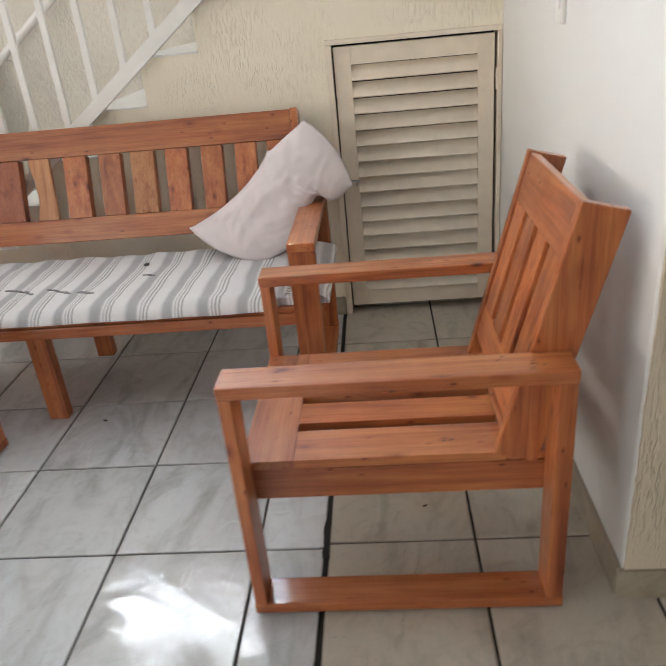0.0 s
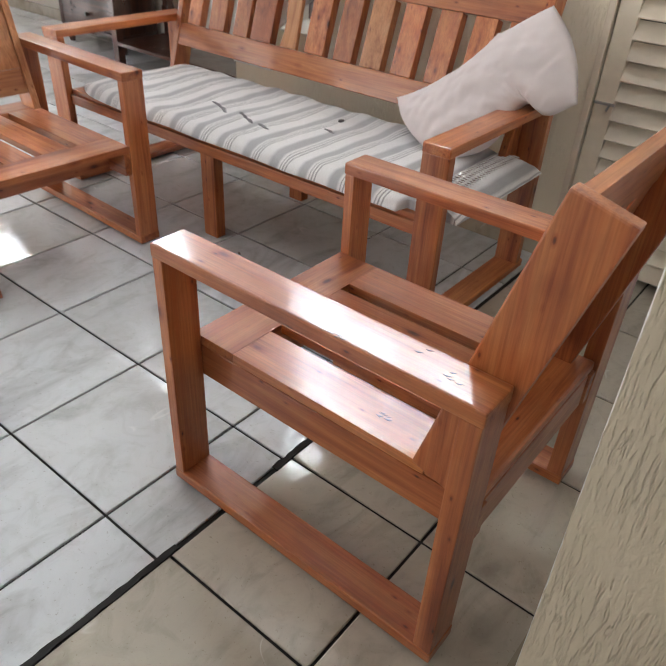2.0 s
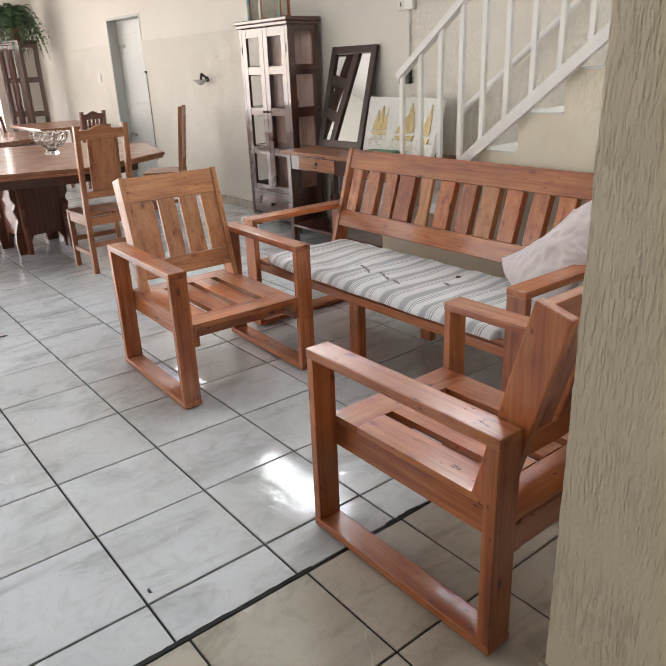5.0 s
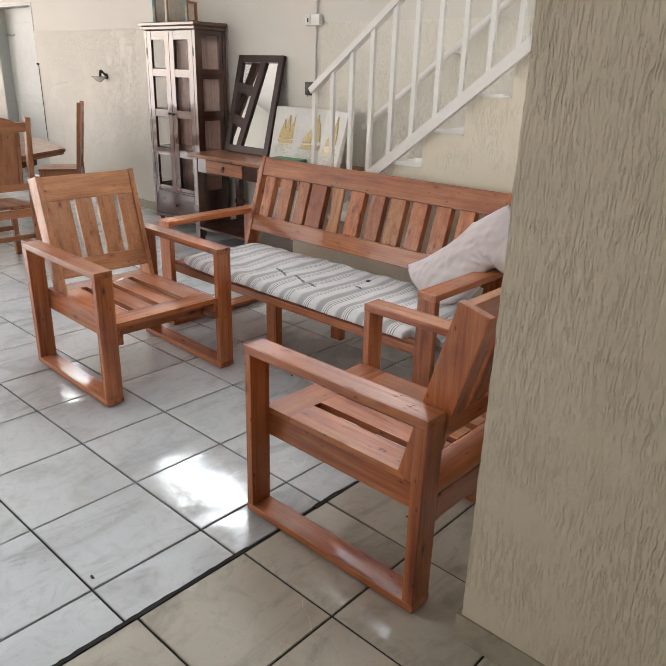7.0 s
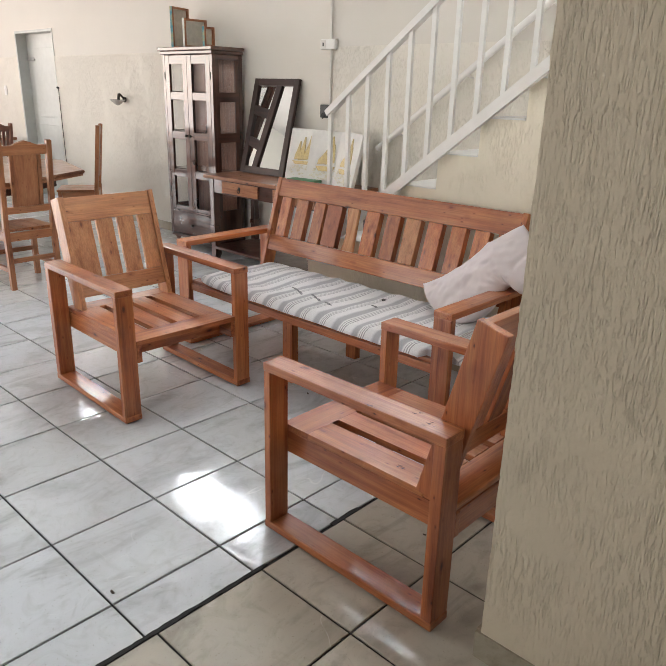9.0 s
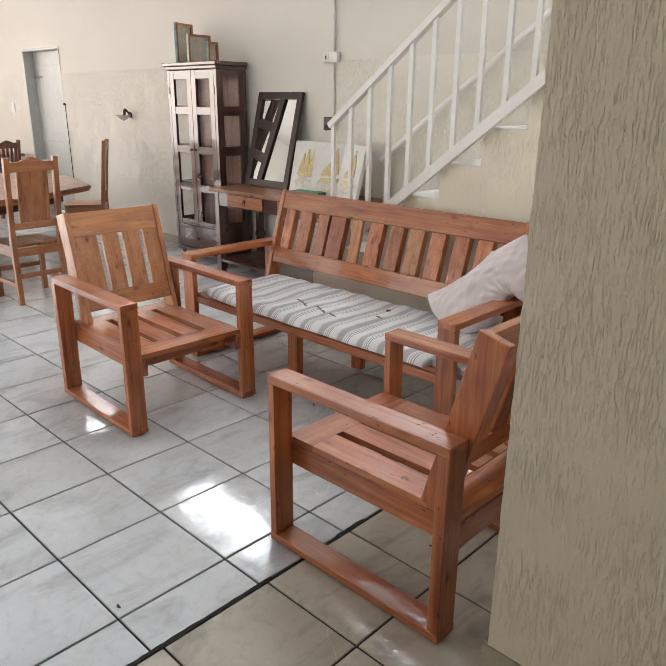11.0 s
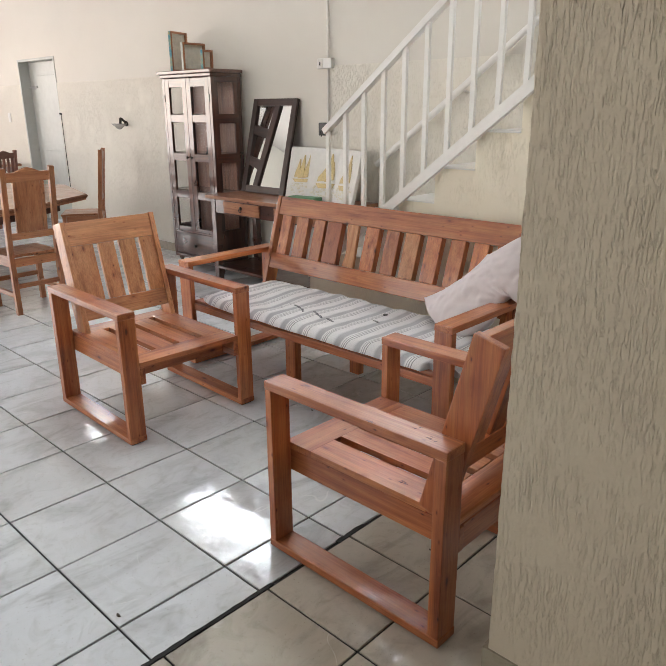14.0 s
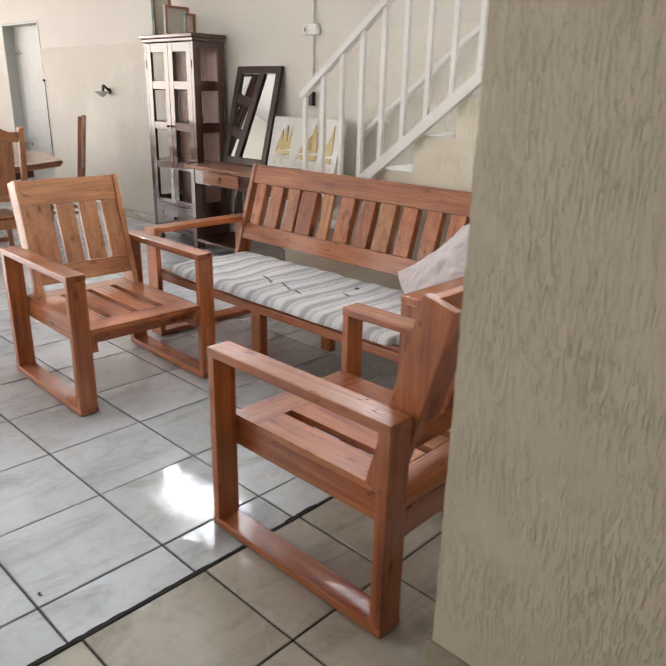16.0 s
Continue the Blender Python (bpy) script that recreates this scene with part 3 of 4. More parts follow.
# ---- mat and pillow on the sofa ----
def striped():
    m, n, l, b = material("striped_cotton", 0.85)
    tc = n.new("ShaderNodeTexCoord")
    sep = n.new("ShaderNodeSeparateXYZ")
    l.new(tc.outputs["Object"], sep.inputs[0])
    wob = n.new("ShaderNodeMath")
    wob.operation, wob.inputs[1].default_value = "MULTIPLY", 0.05
    l.new(tex(n, l, tc.outputs["Object"], 3.0, 2), wob.inputs[0])
    add = n.new("ShaderNodeMath")
    l.new(sep.outputs[0], add.inputs[0])
    l.new(wob.outputs[0], add.inputs[1])
    def wave(period, shift):
        mu, fr = n.new("ShaderNodeMath"), n.new("ShaderNodeMath")
        mu.operation, mu.inputs[1].default_value, mu.inputs[2].default_value = "MULTIPLY_ADD", 1 / period, shift
        fr.operation = "FRACT"
        l.new(add.outputs[0], mu.inputs[0])
        l.new(mu.outputs[0], fr.inputs[0])
        return fr.outputs[0]
    base = ramp(n, l, wave(0.128, 20.1), [(0.0, (0.78, 0.77, 0.78)), (0.1, (0.46, 0.46, 0.48)), (0.3, (0.46, 0.46, 0.48)), (0.37, (0.84, 0.83, 0.83)), (0.95, (0.84, 0.83, 0.83)), (1.0, (0.78, 0.77, 0.78))])
    lines = ramp(n, l, wave(0.0128, 20.0), [(0.0, (0.45, 0.45, 0.46)), (0.3, (0.45, 0.45, 0.46)), (0.45, (1, 1, 1)), (0.9, (1, 1, 1)), (1.0, (0.45, 0.45, 0.46))])
    where = ramp(n, l, wave(0.128, 20.1), [(0.40, (0, 0, 0)), (0.42, (1, 1, 1)), (0.68, (1, 1, 1)), (0.70, (0, 0, 0))])
    lined = mix(n, l, "MULTIPLY", where, base, lines)
    weave = tex(n, l, tc.outputs["Object"], 380, 2)
    col = mix(n, l, "MULTIPLY", 0.5, lined, ramp(n, l, weave, [(0.35, (0.72, 0.72, 0.72)), (0.6, (1, 1, 1))]))
    l.new(col, b.inputs["Base Color"])
    b.inputs["Sheen Weight"].default_value = 0.2
    bump(n, l, b, weave, 0.35, 0.002)
    return m


STRIPED = striped()
LINEN = plain("pale_mauve_cotton", (0.76, 0.685, 0.69), 0.85, dirt=0.06, scale=5, relief=0.0008)
LINEN.node_tree.nodes["Principled BSDF"].inputs["Sheen Weight"].default_value = 0.25


def sheet(nu, nv, top, under, mat, name, parent):
    """A closed soft body from two functions of (u, v) in 0..1."""
    bm = bmesh.new()
    rows = [[[bm.verts.new(f(i / nu, j / nv)) for j in range(nv + 1)] for i in range(nu + 1)] for f in (top, under)]
    for side, grid in enumerate(rows):
        for i in range(nu):
            for j in range(nv):
                q = (grid[i][j], grid[i + 1][j], grid[i + 1][j + 1], grid[i][j + 1])
                bm.faces.new(q if side == 0 else q[::-1])
    a, b = rows
    ring = [(i, 0) for i in range(nu)] + [(nu, j) for j in range(nv)] + [(i, nv) for i in range(nu, 0, -1)] + [(0, j) for j in range(nv, 0, -1)]
    for (i, j), (k, m) in zip(ring, ring[1:] + ring[:1]):
        bm.faces.new((a[i][j], b[i][j], b[k][m], a[k][m]))
    bmesh.ops.recalc_face_normals(bm, faces=bm.faces)
    for f in bm.faces:
        f.smooth = True
    return part(name, bm, mat, parent)


def mat_on_sofa():
    g = thing("seat_mat", Matrix.Translation((-0.72, 1.37, 0.406)), "thin padded cotton mat with grey and white stripes on the sofa", "mat")
    lx, ly = 1.83, 0.62
    def edge(t): return min(1.0, (1 - abs(2 * t - 1)) * 14) ** 0.5
    def place(u, v):
        x = (u - 0.5) * lx
        y = (v - 0.5) * ly
        y += 0.012 * noise.noise(Vector((x * 5, 3, v)))
        if x < -lx / 2 + 0.25:
            y *= 1 - 0.25 * ((-lx / 2 + 0.25 - x) / 0.25) ** 2
        if x > 0.74:
            y = max(y, -0.262 + 0.006 * noise.noise(Vector((x * 9, 1, 1))))
        return x, y
    def top(u, v):
        x, y = place(u, v)
        e = min(edge(u), min(1.0, (1 - abs(2 * v - 1)) * 7) ** 0.5)
        lump = 0.013 * noise.noise(Vector((x * 5, y * 4, 1))) + 0.004 * noise.noise(Vector((x * 16, y * 12, 3))) + 0.0045 * math.sin(x * 38 + 2 * noise.noise(Vector((x * 3, y * 3, 0)))) * max(0, 2.4 * abs(v - 0.5) - 0.25)
        return (x, y, 0.004 + max(0.0, (0.036 + lump)) * e)
    def under(u, v):
        x, y = place(u, v)
        return (x, y, 0.001)
    sheet(150, 44, top, under, STRIPED, "padding", g)
    stain = plain("charcoal_stain", (0.1, 0.1, 0.105), 0.9)
    smear = plain("grey_smear", (0.33, 0.33, 0.35), 0.9, dirt=0.5, scale=60)
    def patch(points, z):
        bm = bmesh.new()
        pts = [bm.verts.new((x, y, top(x / lx + 0.5, y / ly + 0.5)[2] + z)) for x, y in points]
        low = [bm.verts.new(v.co - Vector((0, 0, 0.006))) for v in pts]
        k = len(pts)
        bm.faces.new(pts)
        for i in range(k):
            bm.faces.new((pts[i], pts[(i + 1) % k], low[(i + 1) % k], low[i]))
        bmesh.ops.recalc_face_normals(bm, faces=bm.faces)
        return bm
    def spot(cx, cy, rx, ry): return [(cx + rx * math.cos(a * 0.7854), cy + ry * math.sin(a * 0.7854) * (1 + 0.3 * math.sin(a * 2.1))) for a in range(8)]
    part("stain", patch(spot(0.167, 0.143, 0.011, 0.014), 0.004), stain, g, "small dark stain")
    rng = random.Random(21)
    for cx, cy, n in ((-0.30, -0.06, 9), (-0.13, -0.085, 7), (0.0, -0.115, 4), (0.2, 0.02, 3)):
        for k in range(n):
            part("smear", patch(spot(cx + k * 0.014, cy - k * 0.007 + rng.uniform(-0.004, 0.004), rng.uniform(0.009, 0.017), rng.uniform(0.002, 0.006)), 0.0028), smear, g)
    # crocheted border along the end of the mat
    yarn = plain("white_cotton_yarn", (0.82, 0.81, 0.79), 0.9)
    gap = plain("lace_gap_shade", (0.2, 0.15, 0.12), 0.9)
    bm, holes = bmesh.new(), bmesh.new()
    for row in range(3):
        for k in range(34):
            x, y = 0.775 + row * 0.026, -0.25 + k * 0.0155 + 0.007 * (row % 2)
            z = top(x / lx + 0.5, y / ly + 0.5)[2] + 0.0035
            made = bmesh.ops.create_circle(holes, cap_ends=True, segments=6, radius=0.0052)
            bmesh.ops.transform(holes, matrix=Matrix.Translation((x, y, z)) @ Matrix.Diagonal((1.5, 0.8, 1, 1)), verts=made["verts"])
            rod((x - 0.012, y + 0.0075, z), (x + 0.012, y + 0.0075, z), 0.0026, 5, bm)
        for k in range(33):
            x, y = 0.762 + row * 0.026, -0.25 + k * 0.0155
            z = top(x / lx + 0.5, y / ly + 0.5)[2] + 0.003
            rod((x, y, z), (x, y + 0.0155, z), 0.003, 5, bm)
    part("crochet_yarn", bm, yarn, g, "white crocheted border")["kind"] = "stuff"
    part("crochet_gaps", holes, gap, g)["kind"] = "stuff"


mat_on_sofa()


def pillow():
    g = thing("pillow", Matrix(), "pale mauve cotton pillow slumped over the sofa arm", "pillow")
    A, B, C, D = Vector((-0.09, 1.47, 0.43)), Vector((0.283, 1.60, 0.675)), Vector((0.106, 1.668, 0.925)), Vector((-0.391, 1.63, 0.545))
    nrm = ((B - D).cross(C - A)).normalized()
    if nrm.y > 0:
        nrm = -nrm
    def mid(u, v):
        p = A.lerp(B, u).lerp(D.lerp(C, u), v)
        across = (D - A).normalized()
        notch = 0.055 * math.sin(math.pi * min(1.0, u / 0.72)) ** 0.8 if u < 0.72 else 0.012
        p = p - across * notch * v ** 3
        p = p + Vector((0, 0, 1)) * 0.10 * math.exp(-((u - 0.56) / 0.15) ** 2) * (1 - v) ** 1.6
        p = p + (B - A).normalized() * 0.03 * math.sin(math.pi * v) * (2 * u - 1)
        p = p - across * 0.06 * math.sin(math.pi * u) * (1 - u) * (1 - v) ** 3
        return p
    def bulge(u, v):
        e = (4 * u * (1 - u)) ** 0.42 * (4 * v * (1 - v)) ** 0.42
        return 0.092 * e
    def wr(u, v):
        return 0.009 * noise.noise(Vector((u * 5 + v * 4, v * 2.5, 4))) + 0.007 * noise.noise(Vector((u * 14 - v * 5, v * 9, 7))) + 0.004 * math.sin(34 * math.atan2(v + 0.1, u - 0.56)) * math.exp(-((u - 0.56) ** 2 + v * v) / 0.08)
    def front(u, v):
        crease = 0.02 * math.exp(-((u - 0.62) / 0.05) ** 2) * (1 - v) ** 2
        w = 4 * u * (1 - u) * 4 * v * (1 - v)
        return mid(u, v) + nrm * (bulge(u, v) + (wr(u, v)) * min(1, w * 3) - crease * min(1, w * 4))
    def back(u, v):
        return mid(u, v) - nrm * bulge(u, v) * 0.8
    sheet(80, 72, front, back, LINEN, "pillow_case", g)


pillow()


# ---- glazed cabinet, desk and what stands on them ----
PANEL_BACK = wood("reddish_plank", (0.2, 0.09, 0.06), (0.3, 0.14, 0.09), (0.4, 0.2, 0.13), 0.35, 0.1)


def glazed_cabinet(m, label, w=0.72, d=0.33, h=1.80, rows=4, backed=True):
    """Origin at the front left foot; front towards -y."""
    g = thing("glazed_cabinet", m, label, "cabinet")
    zb, zd = 0.10, 0.37
    for x in (0.03, w - 0.06):
        for y in (0.03, d - 0.06):
            part("foot", lathe([(0.0, 0.0), (0.022, 0.0), (0.026, 0.03), (0.016, 0.06), (0.03, 0.1), (0.0, 0.1)], 12, at=(x + 0.015, y + 0.015, 0)), DARKW[2], g)
    body = board("base", (0, 0.004, zb), (w, d, zb + 0.03), DARKW, g)
    for x in (0.0, w - 0.035):
        for y in (0.0, d - 0.035):
            board("corner_post", (x, y, zb + 0.031), (x + 0.035, y + 0.035, h - 0.06), DARKW, g)
    if backed:
        board("plank_back", (0.036, d - 0.016, zb + 0.031), (w - 0.036, d - 0.002, h - 0.06), PANEL_BACK, g)
    board("cornice", (-0.015, -0.015, h - 0.06), (w + 0.015, d, h - 0.03), DARKW, g, 0.006)
    board("cornice", (-0.032, -0.032, h - 0.03), (w + 0.032, d, h), DARKW, g, 0.006)
    dr = board("drawer", (0.037, 0.002, zb + 0.04), (w - 0.037, 0.022, zd - 0.02), DARKW, g, 0.004)
    part("drawer_pull", lathe([(0.0, 0.0), (0.008, 0.0), (0.008, 0.012), (0.016, 0.018), (0.012, 0.028), (0.0, 0.03)], 12), IRON, dr).matrix_basis = Matrix.Translation((w / 2, 0.002, (zb + zd) / 2)) @ pose(0, 0, 0, 90)
    board("middle_rail", (0.036, 0.004, zd - 0.018), (w - 0.036, 0.03, zd - 0.002), DARKW, g)
    zt = h - 0.065
    step = (zt - zd) / rows
    for k in range(rows):
        if k:
            board("shelf", (0.02, 0.045, zd + k * step + 0.02), (w - 0.02, d - 0.018, zd + k * step + 0.038), DARKW, g)
    for s in (0, 1):
        xa, xb = (0.037, w / 2 - 0.002) if s == 0 else (w / 2 + 0.002, w - 0.037)
        st = 0.062
        door = board("door", (xa, 0.0, zd), (xa + st, 0.024, zt), DARKW, g, 0.003, None, "glazed wooden door")
        board("stile", (xb - st, 0.0, zd), (xb, 0.024, zt), DARKW, door)
        for k in range(rows + 1):
            z = zd + k * step
            lo, hi = max(zd, z - 0.034), min(zt, z + 0.034)
            if k == rows:
                lo = zt - 0.075
            board("rail", (xa + st, 0.0015, lo), (xb - st, 0.0225, hi), DARKW, door)
        part("pane", box((xa + st - 0.004, 0.01, zd + 0.03), (xb - st + 0.004, 0.013, zt - 0.07)), THIN, door)
        part("knob", lathe([(0.0, 0.0), (0.006, 0.0), (0.006, 0.01), (0.012, 0.016), (0.009, 0.024), (0.0, 0.026)], 12), IRON, door).matrix_basis = Matrix.Translation((w / 2 + (-0.03 if s == 0 else 0.03), 0.0, zd + 2 * step)) @ pose(0, 0, 0, 90)
        xh = 0.03 if s == 0 else w - 0.03
        for z in (zd + 0.15, zt - 0.2):
            part("hinge", box((xh - 0.006, -0.003, z), (xh + 0.006, 0.001, z + 0.06)), IRON, door)
    for x0, x1 in ((0.004, 0.024), (w - 0.024, w - 0.004)):
        for k in range(rows + 1):
            z = zd + k * step
            lo, hi = max(zb + 0.03, z - (0.24 if k == 0 else 0.04)), min(h - 0.06, z + 0.04)
            board("side_rail", (x0, 0.036, lo), (x1, d - 0.036, hi), DARKW, g)
        for y in (0.036, d - 0.075):
            board("side_stile", (x0 + 0.001, y, zb + 0.04), (x1 - 0.001, y + 0.039, h - 0.062), DARKW, g)
        part("side_pane", box(((x0 + x1) / 2 - 0.001, 0.07, zd), ((x0 + x1) / 2 + 0.001, d - 0.07, h - 0.08)), THIN, g)
    return g


CABX, CABY = -4.115, 2.575
glazed_cabinet(Matrix.Translation((CABX, CABY, 0)) @ pose(0, 0, 0, 0, 0, 1.2), "dark varnished wooden cabinet with glazed doors and one drawer")
jar = thing("small_jar", Matrix.Translation((CABX + 0.56, CABY + 0.16, 0.37 + 2 * (1.735 - 0.37) / 4 + 0.038)), "small black jar inside the glazed cabinet", "jar")
part("jar_body", lathe([(0.0, 0.0), (0.035, 0.0), (0.045, 0.03), (0.03, 0.07), (0.022, 0.085), (0.026, 0.095), (0.0, 0.095)], 16), BLACK, jar)
jar2 = thing("small_figurine_stand", Matrix.Translation((CABX + 0.46, CABY + 0.14, 0.37 + 2 * (1.735 - 0.37) / 4 + 0.038)), "small dark ornament inside the glazed cabinet", "ornament")
part("ornament_body", lathe([(0.0, 0.0), (0.03, 0.0), (0.012, 0.02), (0.02, 0.045), (0.0, 0.06)], 12), BLACK, jar2)


RAW = plain("raw_canvas", (0.6, 0.55, 0.46), 0.8, dirt=0.2, scale=25)


def canvas_back(x, y, w, h, turn, label, edge):
    g = thing("stretched_canvas", Matrix.Translation((x, y, 1.80)) @ pose(0, 0, 0, 0, 0, turn), label, "canvas", "canvases on the cabinet")
    t = 0.018
    for lo, hi in (((0, 0, 0), (t, 0.02, h)), ((w - t, 0, 0), (w, 0.02, h)), ((t, 0, 0), (w - t, 0.02, t)), ((t, 0, h - t), (w - t, 0.02, h))):
        board("stretcher_bar", lo, hi, HONEY, g, 0.001)
    part("cloth", box((0, 0.0205, 0), (w, 0.023, h)), RAW, g, "raw back of the canvas")
    part("painted_edge", box((-0.003, 0.002, 0), (-0.0005, 0.023, h)), edge, g)
    part("painted_face", box((-0.003, 0.0235, 0), (w, 0.026, h)), edge, g)


def painted(name, colours, scale=9.0):
    m, n, l, b = material(name, 0.6)
    f = tex(n, l, coords(n, l), scale, 4)
    k = len(colours)
    l.new(ramp(n, l, f, [(0.3 + 0.4 * i / (k - 1), c) for i, c in enumerate(colours)]), b.inputs["Base Color"])
    return m


BLUE_PAINT = painted("blue_yellow_paint", [(0.05, 0.18, 0.24), (0.10, 0.3, 0.36), (0.45, 0.38, 0.14), (0.6, 0.55, 0.4)])
PALE_PAINT = painted("pale_paint", [(0.45, 0.47, 0.46), (0.6, 0.6, 0.56), (0.66, 0.64, 0.58)])
canvas_back(-4.00, 2.63, 0.24, 0.34, 108, "small painted canvas seen from its wooden back", BLUE_PAINT)
canvas_back(-3.81, 2.62, 0.25, 0.235, 93, "small pale canvas seen from its wooden back", PALE_PAINT)
canvas_back(-3.55, 2.64, 0.12, 0.16, 98, "tiny painted canvas seen from its wooden back", BLUE_PAINT)

DX0, DX1, DY0, DY1, DZ = -3.27, -1.80, 2.40, 2.93, 0.775


def desk():
    g = thing("drawer_desk", Matrix.Translation((DX0, DY0, 0)), "dark wooden console desk with an ochre drawer", "desk")
    w, d = DX1 - DX0, DY1 - DY0
    board("desk_top", (-0.02, -0.025, DZ - 0.03), (w, d, DZ), TABLEW, g, 0.005)
    for x in (0.02, w - 0.08):
        for y in (0.01, d - 0.07):
            board("leg", (x, y, 0), (x + 0.055, y + 0.055, DZ - 0.03), DARKW, g, 0.004)
            board("leg_block", (x - 0.006, y - 0.006, 0.30), (x + 0.061, y + 0.061, 0.34), DARKW, g, 0.006)
    board("apron", (0.076, 0.015, DZ - 0.15), (w - 0.082, 0.035, DZ - 0.031), DARKW, g)
    board("rear_apron", (0.076, d - 0.04, DZ - 0.15), (w - 0.082, d - 0.02, DZ - 0.031), DARKW, g)
    for x in (0.03, w - 0.06):
        board("side_apron", (x, 0.066, DZ - 0.15), (x + 0.02, d - 0.072, DZ - 0.031), DARKW, g)
    for x in (0.2, 0.84):
        dr = board("drawer", (x, 0.003, DZ - 0.138), (x + 0.46, 0.014, DZ - 0.042), HONEY, g, 0.003, None, "ochre wooden drawer front")
        part("pull_plate", lathe([(0.0, 0.0), (0.017, 0.0), (0.014, 0.004), (0.0, 0.006)], 6), IRON, dr).matrix_basis = Matrix.Translation((x + 0.23, 0.003, DZ - 0.083)) @ pose(0, 0, 0, 90)
        bm = bmesh.new()
        for k in range(14):
            a, b = 2 * math.pi * k / 14, 2 * math.pi * (k + 1) / 14
            rod((0.016 * math.cos(a), 0, 0.016 * math.sin(a)), (0.016 * math.cos(b), 0, 0.016 * math.sin(b)), 0.0025, 6, bm)
        part("ring_pull", bm, IRON, dr).matrix_basis = Matrix.Translation((x + 0.23, -0.006, DZ - 0.1))
    board("shelf", (0.03, 0.01, 0.135), (w - 0.03, d - 0.02, 0.158), DARKW, g)


desk()


def mirror():
    w, h, f = 0.555, 0.80, 0.058
    g = thing("leaning_mirror", Matrix.Translation((-3.235, 2.745, DZ + 0.002)) @ pose(0, 0, 0, 0, 0, 0) @ pose(0, 0, 0, -14, 0, 0), "dark wooden framed mirror with slanted bars, leaning on the wall", "mirror")
    board("frame_side", (0, -0.012, 0), (f, 0.018, h), DARKM, g, 0.004)
    board("frame_side", (w - f, -0.012, 0), (w, 0.018, h), DARKM, g, 0.004)
    board("frame_end", (f, -0.0115, 0), (w - f, 0.0175, f), DARKM, g, 0.004)
    board("frame_end", (f, -0.0115, h - f), (w - f, 0.0175, h), DARKM, g, 0.004)
    part("mirror_glass", box((f - 0.005, 0.008, f - 0.005), (w - f + 0.005, 0.012, h - f + 0.005)), MIRROR, g, "silvered mirror glass")
    part("slanted_bar", prism([(0.145, f), (0.21, f), (0.355, h - f), (0.29, h - f)], 0.018, "y", -0.011, 0.002), DARKM[2], g)
    part("cross_bar", prism([(f, 0.50), (f, 0.575), (0.255, 0.545), (0.236, 0.465)], 0.016, "y", -0.010, 0.002), DARKM[0], g)
    part("cross_bar", prism([(f, 0.235), (f, 0.315), (0.203, 0.275), (0.184, 0.195)], 0.016, "y", -0.010, 0.002), DARKM[0], g)


mirror()
CANVAS = plain("white_textured_canvas", (0.74, 0.73, 0.70), 0.7, dirt=0.1, scale=20, relief=0.001)
SAND = painted("sandy_paste", [(0.55, 0.5, 0.36), (0.66, 0.62, 0.5), (0.72, 0.7, 0.64)], 40)


def ship_painting(m, kind, label):
    w, h, t = 0.36, 0.41, 0.028
    g = thing("ship_painting", m, label, "painting", "ship paintings leaning on the wall")
    part("canvas", box((0, 0, 0), (w, t, h), 0.003), CANVAS, g)
    def sail(cx, z, sw, sh, lean):
        pts = [(cx - sw * 0.5, z), (cx + sw * 0.45, z + 0.01), (cx + sw * 0.5 + lean * 0.3, z + sh * 0.35), (cx + sw * 0.30 + lean * 0.7, z + sh * 0.75), (cx + lean + 0.006, z + sh), (cx + lean - 0.004, z + sh), (cx - sw * 0.25 + lean * 0.6, z + sh * 0.6), (cx - sw * 0.42, z + sh * 0.25)]
        part("gold_sail", prism(pts, 0.007, "y", -0.006, 0.0015), GOLD, g)
    if kind == 0:
        for cx, z, sw, sh, ln in ((0.10, 0.16, 0.05, 0.15, 0.02), (0.145, 0.155, 0.06, 0.19, 0.02), (0.20, 0.16, 0.055, 0.20, 0.03), (0.245, 0.165, 0.035, 0.12, 0.02), (0.275, 0.17, 0.02, 0.09, 0.015)):
            sail(cx, z, sw, sh, ln)
        hull = [(0.06, 0.15), (0.27, 0.155), (0.25, 0.128), (0.09, 0.125)]
    else:
        for cx, z, sw, sh, ln in ((0.15, 0.15, 0.10, 0.14, 0.05), (0.21, 0.15, 0.07, 0.22, 0.015), (0.255, 0.16, 0.03, 0.15, -0.01)):
            sail(cx, z, sw, sh, ln)
        hull = [(0.09, 0.135), (0.28, 0.14), (0.26, 0.10), (0.12, 0.10)]
    part("gold_hull", prism(hull, 0.009, "y", -0.008, 0.002), GOLD, g)
    rng = random.Random(kind + 5)
    bm = bmesh.new()
    for k in range(60):
        x, z, r = rng.uniform(0.05, 0.31), rng.uniform(0.03, 0.115), rng.uniform(0.005, 0.014)
        if abs(x - 0.18) / 0.14 + abs(z - 0.08) / 0.06 < 1.35:
            made = bmesh.ops.create_icosphere(bm, subdivisions=1, radius=r)
            bmesh.ops.transform(bm, matrix=Matrix.Translation((x, -0.001, z)) @ Matrix.Diagonal((1.4, 0.3, 0.6, 1)), verts=made["verts"])
    part("relief_sea", bm, SAND, g)


